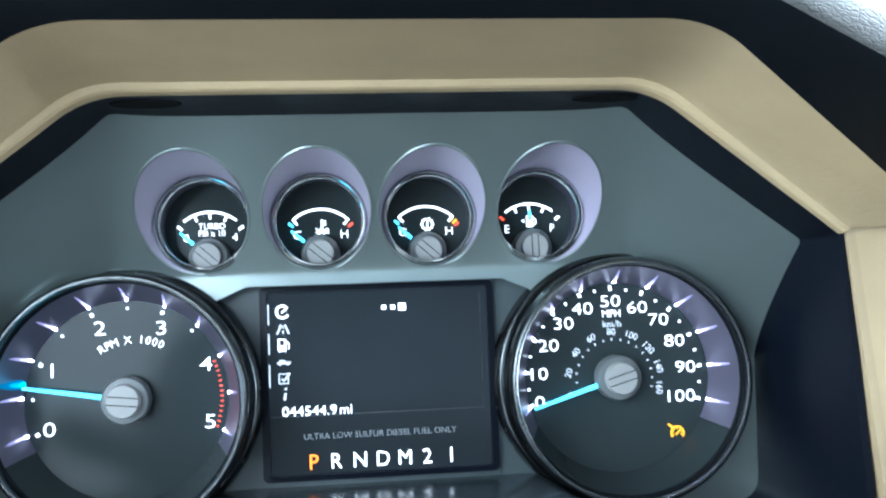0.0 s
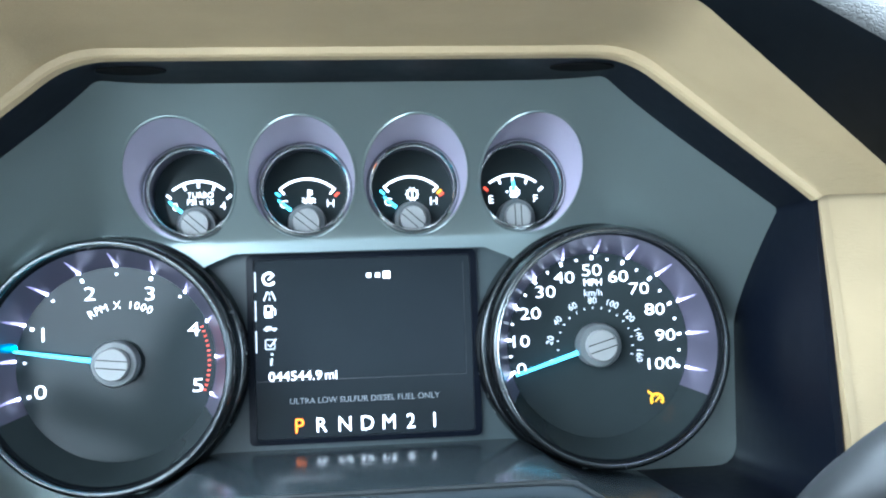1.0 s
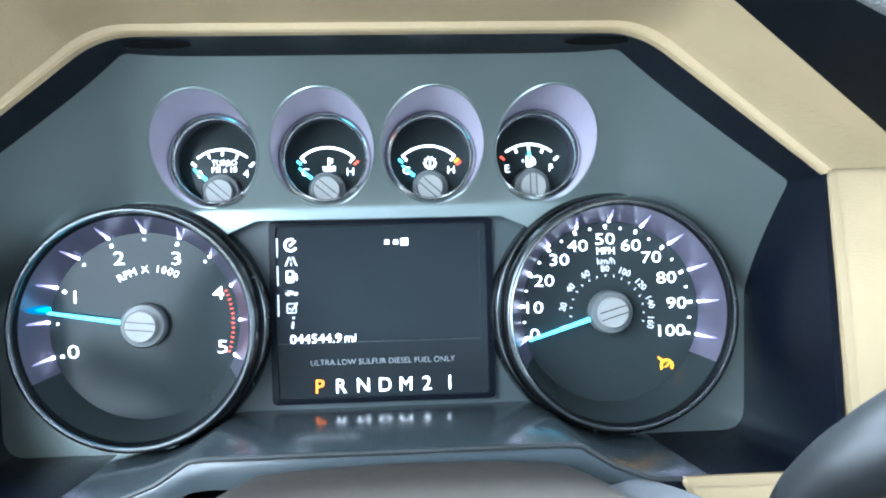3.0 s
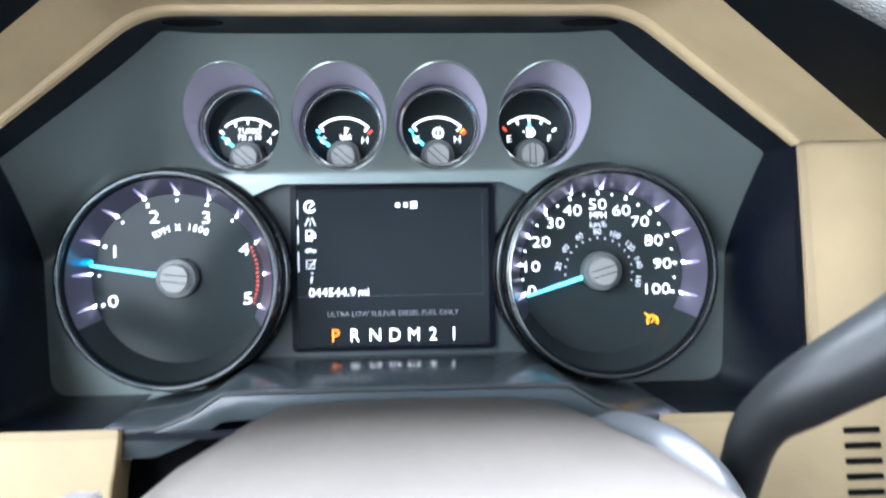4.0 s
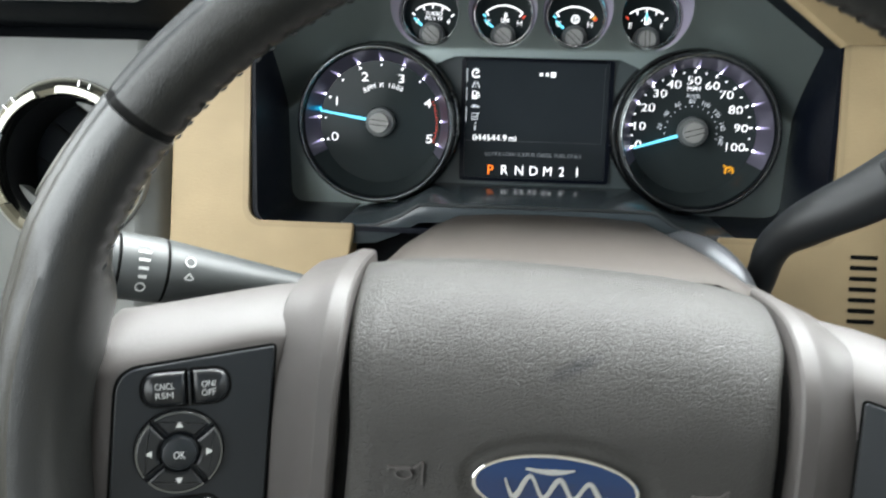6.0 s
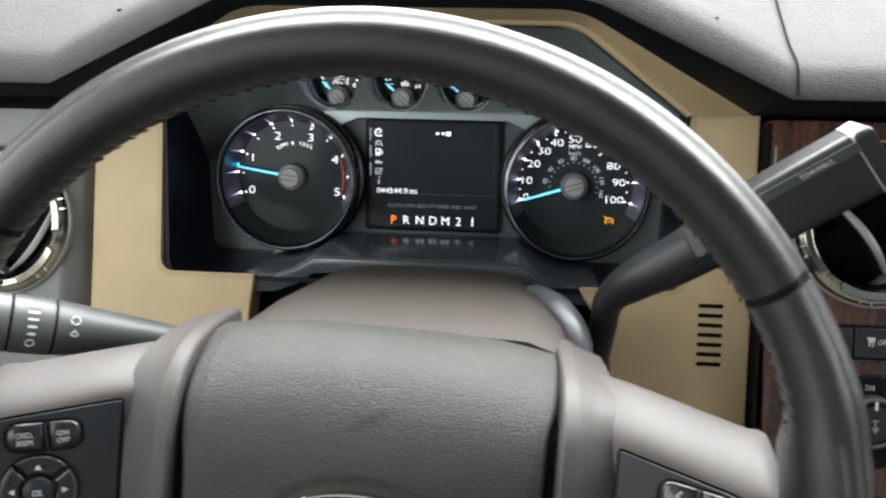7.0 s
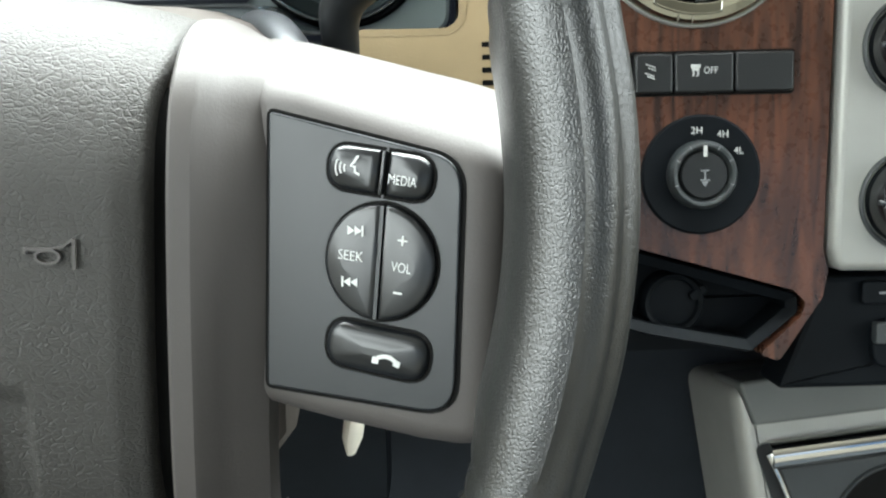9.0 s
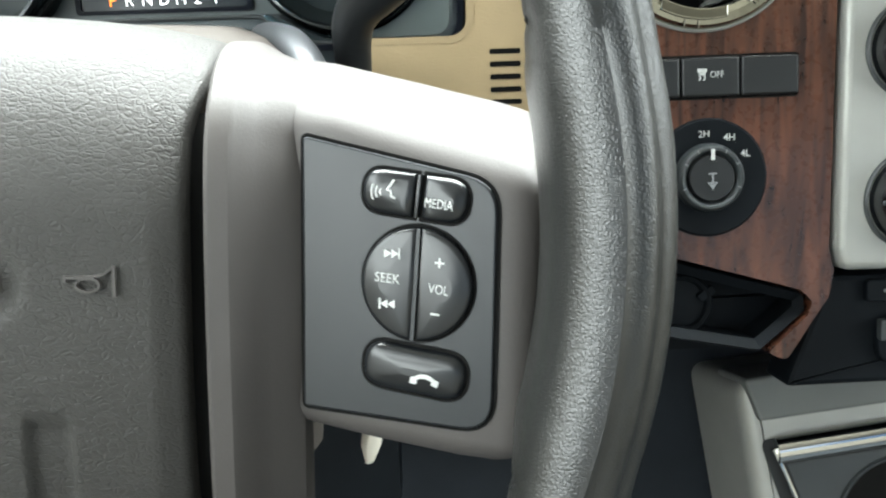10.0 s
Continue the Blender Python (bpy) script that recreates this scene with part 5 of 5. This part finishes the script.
part("plus_button", prism(box2(0, 0, 0.0175, 0.0185, 0.003), 0, 0.0022, 0.0010), BLACK, lever, "black plus minus rocker", m=LEV @ pose(-0.0060, -0.0010, 0.0120, 0, -18, 0))
part("printed_symbol", bars([(-0.003, 0.000, 0.0046, 0.0012, 0), (-0.003, 0.000, 0.0012, 0.0046, 0), (0.0052, 0.000, 0.0012, 0.0040, 0)], 0.0026), WHITE_PRINT, lever, m=LEV @ pose(-0.0060, -0.0010, 0.0120, 0, -18, 0))

stalk = thing("turn_signal_stalk", Matrix(), "dark grey turn signal and wiper stalk with printed marks", "stalk")
q0, q1 = Vector((-0.100, 0.213, 1.041)), Vector((-0.228, 0.148, 1.099))
ax = (q1 - q0).normalized()
side = Vector((0, 0, 1)).cross(ax).normalized()
out = ax.cross(side).normalized()
if out.z < 0:
    side, out = -side, -out
STK = Matrix(((*side, 0), (*ax, 0), (*out, 0), (0, 0, 0, 1))).transposed()
STK.translation = q0
SL = (q1 - q0).length


def stalk_ring(y0, y1, r0, r1, steps=4):
    return loft([[((r0 + (r1 - r0) * i / steps) * math.cos(k * math.pi / 14), y0 + (y1 - y0) * i / steps, (r0 + (r1 - r0) * i / steps) * math.sin(k * math.pi / 14)) for k in range(28)] for i in range(steps + 1)], True, True, True)


part("stalk_cone", stalk_ring(0, SL * 0.545, 0.0055, 0.0146), STALK, stalk, m=STK)
part("stalk_groove", stalk_ring(SL * 0.545, SL * 0.555, 0.0142, 0.0142, 1), LINE, stalk, m=STK)
part("stalk_collar", stalk_ring(SL * 0.555, SL * 0.68, 0.0148, 0.0150), STALK, stalk, m=STK)
part("stalk_groove", stalk_ring(SL * 0.68, SL * 0.69, 0.0144, 0.0144, 1), LINE, stalk, m=STK)
part("stalk_knob", stalk_ring(SL * 0.69, SL * 0.91, 0.0151, 0.0146), STALK, stalk, m=STK)


def on_stalk(y, ang, r):
    """A small flat place on the stalk's surface, turned by ang about it."""
    return STK @ pose(0, y, 0, 0, ang, 0) @ pose(0, 0, r)


front = -38 if side.y < 0 else 38
sgn = 1 if side.y < 0 else -1
for k in range(5):
    part("printed_symbol", bars([(0, 0, 0.0010 + 0.0001 * k, 0.006 - 0.0006 * k, 0)], 0.0002), WHITE_PRINT, stalk, m=on_stalk(SL * 0.62, sgn * (20 + k * 14), 0.0151))
part("printed_symbol", ribbon(arc(0, 0, 0.0020, 0, 360, 16), 0.0006, 0.0003), WHITE_PRINT, stalk, m=on_stalk(SL * 0.62, sgn * 95, 0.0151))
part("printed_symbol", ribbon(arc(0, 0, 0.0022, 0, 360, 16), 0.0006, 0.0003), WHITE_PRINT, stalk, m=on_stalk(SL * 0.49, sgn * 40, 0.0140))
part("printed_symbol", bars([(0, 0.001, 0.0034, 0.0006, 40), (0, -0.001, 0.0034, 0.0006, -40), (0.0016, 0, 0.0006, 0.003, 0)], 0.0003), WHITE_PRINT, stalk, m=on_stalk(SL * 0.49, sgn * 66, 0.0140))
for ang in (35, 85):
    part("grip_bar", prism(box2(0, 0, 0.003, 0.018, 0.0014), -0.001, 0.0016, 0.0008), STALK, stalk, m=on_stalk(SL * 0.80, sgn * ang, 0.0147))

tilt = thing("tilt_lever", pose(0.1215, 0.176, 0.883), "ivory plastic tilt lever under the column", "lever")
part("lever_tip", sweep([(0.002, 0.02, 0.035), (0.001, 0.006, 0.014), (-0.001, 0, 0.002), (-0.002, -0.002, -0.006)], [(0.0042, 0.006), (0.0048, 0.007), (0.0044, 0.006), (0.0018, 0.003)], 12), IVORY, tilt)

# ---------------------------------------------------------------- right of the wheel: wood panel, vent, switches
wood = thing("wood_trim_panel", STACK, "glossy reddish brown wood-look trim panel", "trim panel", kind="structure")
VC, VR = (0.2895, 0.0650), 0.0498


def bitten(low, high):
    """Two boards that meet at the vent's middle and leave its round hole free."""
    lower_b = low + arc(*VC, VR, 0, -180, 40)
    upper_b = high + arc(*VC, VR, 180, 0, 40)
    return lower_b, upper_b


low, high = bitten([(0.2232, 0.0649)] + rounded([(0.2225, -0.083), (0.340, -0.1175), (0.3462, -0.1240), (0.3440, -0.1310), (0.3230, -0.1500), (0.3330, -0.1540), (0.3545, -0.1220), (0.3572, -0.1085), (0.3545, -0.097), (0.3585, 0.0649)], [0.004, 0.006, 0.003, 0.004, 0.002, 0.004, 0.006, 0.003, 0.004, 0.0], 5),
                   [(0.3585, 0.0651), (0.3600, 0.128), (0.2235, 0.128), (0.2232, 0.0651)])
part("wood_face", prism(low, -0.030, 0.0), WOOD, wood)
part("wood_face", prism(high, -0.030, 0.0), WOOD, wood)
part("edge_strip", ribbon([(0.2215, 0.126), (0.2210, -0.080)], 0.0020, 0.001, thick=0.02), LINE, wood)
part("edge_strip", ribbon([(0.2262, 0.112), (0.2256, 0.066)], 0.0011, 0.0012, thick=0.004), SILVER, wood, "thin silver edge strip")


def vent(cx, cy, m, label, spin):
    v = thing("air_vent", m @ pose(cx, cy, 0), label, "air vent", "dashboard air vents")
    part("outer_flange", lathe([(0.0522, -0.004), (0.0521, 0.0016), (0.0514, 0.0024), (0.0506, 0.0016)], n=96), SILVER, v)
    part("chrome_ring", lathe([(0.0508, 0.0018), (0.0490, 0.0050), (0.0450, 0.0064), (0.0418, 0.0050), (0.0408, 0.0010), (0.0404, -0.012)], n=96), VENT_CHROME, v, "polished chrome ring")
    for k in range(6):
        a0 = 60 * k - 125 + spin * 0.1
        inner_a, outer_a = arc(0, 0, 0.0414, a0 + 46, a0, 14), arc(0, 0, 0.0468, a0 + 2, a0 + 44, 14)
        part("ring_block", prism(outer_a + inner_a, 0.0030, 0.0078, 0.0007, 2), VENT_CHROME, v, "raised block of the chrome ring")
        for d in (19, 27):
            part("ring_notch", prism(box2(0.0490 * math.cos(radians(a0 + d)), 0.0490 * math.sin(radians(a0 + d)), 0.0032, 0.0006, 0, a0 + d), 0.0030, 0.0062), CHROME, v)
    part("barrel", lathe([(0.0404, -0.002), (0.0400, -0.045), (0.0001, -0.046)], n=64), BLACK, v, "black vent barrel")
    # two bowed vanes and the curved end plates that carry them
    for off, side_bow in ((-0.0110, 0.0035), (0.0200, 0.0080)):
        hw = math.sqrt(0.0385 ** 2 - off ** 2) - 0.003
        pts, blade = [], []
        for i in range(17):
            t = -1 + 2 * i / 16
            y, k = t * hw, 1 - t * t
            x = off + side_bow * k
            zz = -0.013 + 0.009 * k
            hw_ = 0.0009 + 0.0013 * k
            pts.append([(x - hw_, y, zz), (x, y, zz + 0.0010), (x + hw_, y, zz), (x + hw_ * 0.8 - 0.0006, y, zz - 0.0035), (x - hw_ * 0.8 - 0.0006, y, zz - 0.0035)])
            blade.append([(x + hw_ * 0.7 - 0.0006, y, zz - 0.003), (x - hw_ * 0.7 - 0.0006, y, zz - 0.003), (x - 0.0032, y, zz - 0.020), (x - 0.0022, y, zz - 0.020)])
        part("vane", loft(pts, True, True, True), SILVER, v, "silver vane edge", m=pose(0, 0, 0, 0, 0, spin))
        part("blade", loft(blade, True, True, True), BLACK, v, "black vane blade", m=pose(0, 0, 0, 0, 0, spin))
    for t in (-1, 1):
        rim_pts = [(0.0385 * math.sin(radians(q)), t * 0.0385 * math.cos(radians(q))) for q in range(-34, 35, 4)]
        chord = [(0.0385 * math.sin(radians(q)), t * (0.0385 * math.cos(radians(34)) - 0.0005)) for q in range(34, -35, -4)]
        poly = rim_pts + chord[1:-1]
        part("end_plate", prism(poly[::-t], -0.020, -0.0085, 0.0006, 1), GREY_TRIM, v, "grey end plate", m=pose(0, 0, 0, 0, 0, spin))
    for off in (-0.018, 0.006, 0.024):
        hw = math.sqrt(0.0385 ** 2 - off ** 2)
        part("cross_vane", prism(box2(0, off, hw * 2, 0.0020), -0.043, -0.036), LINE, v, m=pose(0, 0, 0, 0, 0, spin))
    return v


vent(0.2895, 0.0650, STACK @ pose(0, 0, 0.001), "round dashboard air vent with chrome ring and angled vanes", 40)

row = thing("switch_row", STACK, "row of dark rectangular dashboard switches", "switch row")
part("switch_frame", prism(box2(0.2975, -0.0088, 0.0815, 0.0217, 0.0025), -0.004, 0.0006), LINE, row)
for x0, x1 in ((0.2590, 0.2775), (0.2785, 0.3072), (0.3082, 0.3368)):
    part("switch", prism(rounded([(x0, -0.0184), (x1, -0.0184), (x1, 0.0008), (x0, 0.0008)], 0.0015, 4), 0.0, 0.0045, 0.0012, 3), BLACK, row)
part("printed_symbol", lettering("OFF", 0.0032, 0.2958, -0.0078, 0.0048, width=0.0068), WHITE_PRINT, row)
bm = bars([(0.2884, -0.0058, 0.0046, 0.0018, 0), (0.2884, -0.0074, 0.0034, 0.0012, 0)], 0.0048)
ribbon([(0.2872, -0.0080), (0.2876, -0.0095), (0.2868, -0.0106)], 0.0007, 0.0048, bm)
ribbon([(0.2894, -0.0080), (0.2898, -0.0095), (0.2890, -0.0106)], 0.0007, 0.0048, bm)
part("printed_symbol", bm, WHITE_PRINT, row, smooth=False)
bm = bars([(0.2665, -0.0052, 0.0050, 0.0005, -20), (0.2672, -0.0068, 0.0040, 0.0005, -20), (0.2660, -0.0094, 0.0048, 0.0006, -20), (0.2668, -0.0108, 0.0040, 0.0006, -20)], 0.0048)
part("printed_symbol", bm, WHITE_PRINT, row, smooth=False)

rotary = thing("rotary_drive_switch", STACK @ pose(0.2922, -0.0584, 0), "black rotary four wheel drive selector with printed positions", "rotary switch")
part("base_plate", lathe([(0.0298, -0.004), (0.0296, 0.0012), (0.0285, 0.0022), (0.0190, 0.0010), (0.0001, 0.0008)], n=72), DEEP, rotary)
part("knob_ring", lathe([(0.0172, 0.0008), (0.0170, 0.0040), (0.0163, 0.0068), (0.0150, 0.0082), (0.0138, 0.0080), (0.0128, 0.0066), (0.0119, 0.0046)], n=64), SLATE, rotary, "dark satin knob ring")
for ang in (28, 62, 118, 152, 200, 340):
    c, s = math.cos(radians(ang)), math.sin(radians(ang))
    part("ring_tick", bars([(0.0146 * c, 0.0146 * s, 0.0022, 0.0005, ang)], 0.0085), GREY_PRINT, rotary, smooth=False)
part("knob_face", lathe([(0.0121, 0.0052), (0.0110, 0.0078), (0.0001, 0.0082)], n=48), BLACK, rotary)
part("pointer", bars([(0.0, 0.0116, 0.0019, 0.0054, 0)], 0.0088), WHITE_PRINT, rotary, smooth=False)
for tx_, x, y in (("2H", -0.0026, 0.0218), ("4H", 0.0102, 0.0198), ("4L", 0.0182, 0.0116)):
    part("printed_symbol", lettering(tx_, 0.0034, x, y, 0.0028, bold=0.008), WHITE_PRINT, rotary)
part("printed_symbol", bars([(0, 0.0022, 0.0042, 0.0007, 0), (0, -0.0002, 0.0008, 0.0046, 0), (0, -0.0024, 0.0048, 0.0007, 0)], 0.0085), GREY_PRINT, rotary, smooth=False)
part("printed_symbol", flat([(0, -0.0058), (0.0018, -0.0030), (-0.0018, -0.0030)], 0.0085), GREY_PRINT, rotary, smooth=False)

stack = thing("centre_stack", STACK, "silver painted centre stack fascia", "centre stack", kind="structure")
sp = rounded([(0.3595, -0.108), (0.60, -0.112), (0.60, 0.126), (0.3625, 0.126), (0.3605, 0.030), (0.3570, -0.097)], [0.006, 0.003, 0.003, 0.003, 0.003, 0.006], 5)
part("fascia", prism(sp, -0.03, 0.005, 0.004, 4), SILVER, stack)
for cv in (0.0010, -0.0735):
    k = thing("climate_knob", STACK @ pose(0.3945, cv, 0.005), "black round climate knob with chrome edge on the silver fascia", "knob", "climate knobs")
    part("knob_base", lathe([(0.0255, -0.002), (0.0250, 0.0012), (0.0238, 0.0020), (0.0225, 0.0)], n=64), SLATE, k)
    part("knob_ring", lathe([(0.0222, 0.0), (0.0215, 0.012), (0.0205, 0.0148), (0.0190, 0.0158), (0.0176, 0.0152)], n=64), PIANO, k)
    part("chrome_edge", lathe([(0.0178, 0.0148), (0.0174, 0.0170), (0.0160, 0.0178), (0.0146, 0.0168), (0.0140, 0.0148)], n=64), CHROME, k)
    part("knob_face", lathe([(0.0142, 0.0150), (0.0001, 0.0152)], n=48), PIANO, k)
    part("dial_mark", ribbon(arc(0, 0, 0.0105, 120, 245, 20), 0.0022, 0.0156), WHITE_PRINT if cv > 0 else BLUE, k, smooth=False)
    part("grip_mark", prism(box2(-0.0196, 0.0, 0.0050, 0.0022, 0.0006), 0.013, 0.0156, 0.0004, 1), SLATE, k)

# lower pocket with a dark frame
pocket = thing("lower_dash_pocket", STACK, "dark plastic pocket below the wood panel", "pocket")
po = rounded([(0.224, -0.128), (0.2690, -0.1400), (0.3205, -0.1500), (0.3445, -0.1300), (0.3440, -0.1200), (0.2690, -0.0985), (0.224, -0.0850)], [0.003, 0.02, 0.005, 0.004, 0.004, 0.02, 0.003], 5)
pi = inset(po, 0.0058)
part("pocket_frame", loft([[(x, y, -0.03) for x, y in po], [(x, y, -0.006) for x, y in po], [(x, y, -0.004) for x, y in inset(po, 0.001)], [(x, y, -0.0075) for x, y in pi], [(x, y, -0.030) for x, y in pi]], True), DEEP, pocket)
part("pocket_back", prism(pi, -0.036, -0.026), DEEP, pocket)
socket = part("socket", lathe([(0.0165, -0.027), (0.0165, -0.015), (0.0150, -0.0128), (0.0130, -0.0140), (0.0122, -0.0160), (0.0001, -0.0150)], 0.2830, -0.1250, 44), DEEP, pocket, "black round socket cap")
part("finger_tab", prism(box2(0.2960, -0.1200, 0.010, 0.005, 0.002, 35), -0.016, -0.0135, 0.0008), DEEP, socket)
lower = thing("lower_stack_panel", STACK, "dark lower centre stack panel with small buttons", "dash panel", kind="structure")
part("panel_face", prism(rounded([(0.3370, -0.172), (0.60, -0.172), (0.60, -0.113), (0.3590, -0.113), (0.3565, -0.1225)], [0.003, 0.002, 0.002, 0.002, 0.006], 4), -0.04, -0.012, 0.003), DEEP, lower)
part("small_button", prism(box2(0.3930, -0.1215, 0.0290, 0.0120, 0.003), -0.013, -0.008, 0.001), DEEP, lower)
part("printed_symbol", bars([(0.3900, -0.1215, 0.0050, 0.0012, 0)], -0.0078), GREY_PRINT, lower, smooth=False)
part("small_button", prism(box2(0.3990, -0.1480, 0.0290, 0.0260, 0.010), -0.013, -0.007, 0.001), DEEP, lower)
part("key_tab", prism(box2(0.3885, -0.1420, 0.0080, 0.0110, 0.001), -0.009, -0.004, 0.0008), SLATE, lower)

# ---------------------------------------------------------------- console
console = thing("centre_console", CONSOLE, "grey satin centre console with chrome-edged cup holder tray", "console")
part("console_shell", prism(rounded([(0.346, -0.18), (0.60, -0.18), (0.60, -0.004), (0.3375, -0.001)], [0.012, 0.003, 0.003, 0.012], 6), -0.10, -0.004, 0.0115, 7), SILVER, console)
part("upper_trim", prism(rounded([(0.3480, -0.0265), (0.60, -0.022), (0.60, 0.0070), (0.3412, 0.0005)], [0.003, 0.002, 0.002, 0.003], 4), -0.05, 0.0, 0.002, 3), GREY_TRIM, console, "slate grey ledge panel")
part("tray_recess", prism(rounded([(0.372, -0.150), (0.60, -0.150), (0.60, -0.034), (0.3475, -0.0385)], [0.006, 0.002, 0.002, 0.006], 5), -0.02, -0.0032), BLACK, console)
part("chrome_bar", sweep([(0.3560, -0.0455, -0.001), (0.48, -0.0415, -0.001), (0.60, -0.0400, -0.001)], [(0.0085, 0.006)] * 3, 14, up=(0, 0, 1)), CHROME, console, "polished chrome bar")
part("chrome_edge", sweep([(0.3545, -0.0445, -0.001), (0.3600, -0.060, -0.001), (0.372, -0.100, -0.002), (0.385, -0.145, -0.003)], [0.0016] * 4, 10, up=(0, 0, 1)), CHROME, console)
part("tray", prism([(0.362, -0.055), (0.60, -0.049), (0.60, -0.150), (0.388, -0.150)], -0.010, -0.0026, 0.001), SLATE, console)
part("cup_rim", lathe([(0.046, -0.0030), (0.045, -0.0012), (0.043, -0.0030), (0.042, -0.03)], 0.432, -0.103, 64), SLATE, console)
# flat near-black disc stands for the shaded depth of the cup holder
part("cup_shade_disc", lathe([(0.0425, -0.0022), (0.0001, -0.0021)], 0.432, -0.103, 48), LINE, console)

# ---------------------------------------------------------------- left of the wheel: silver panel and vent
lpan = thing("left_dash_panel", STACK, "silver grey dashboard panel around the driver air vent", "dash panel", kind="structure")
LC = (-0.2870, 0.0480)
low = [(-0.48, 0.0479), (-0.48, -0.17), (-0.2440, -0.17), (-0.2440, 0.0479)] + arc(*LC, VR, 0, -180, 40)
high = [(-0.2440, 0.0481), (-0.2440, 0.124), (-0.48, 0.124), (-0.48, 0.0481)] + arc(*LC, VR, 180, 0, 40)
part("panel_face", prism(low, -0.035, -0.006), PANEL_GREY, lpan)
part("panel_face", prism(high, -0.035, -0.006), PANEL_GREY, lpan)
rows = []
for x, z in ((-0.2441, -0.0062), (-0.2425, -0.0064), (-0.2395, -0.0085), (-0.2340, -0.0140), (-0.2290, -0.0200), (-0.2270, -0.0300)):
    rows.append([(x - 0.0012, -0.17, z), (x, 0.124, z)])
part("side_return", loft(rows, False), PANEL_GREY, lpan, "rounded return edge of the panel", angle=50)
vent(-0.2870, 0.0480, STACK @ pose(0, 0, -0.005), "round dashboard air vent with chrome ring beside the driver door", -34)
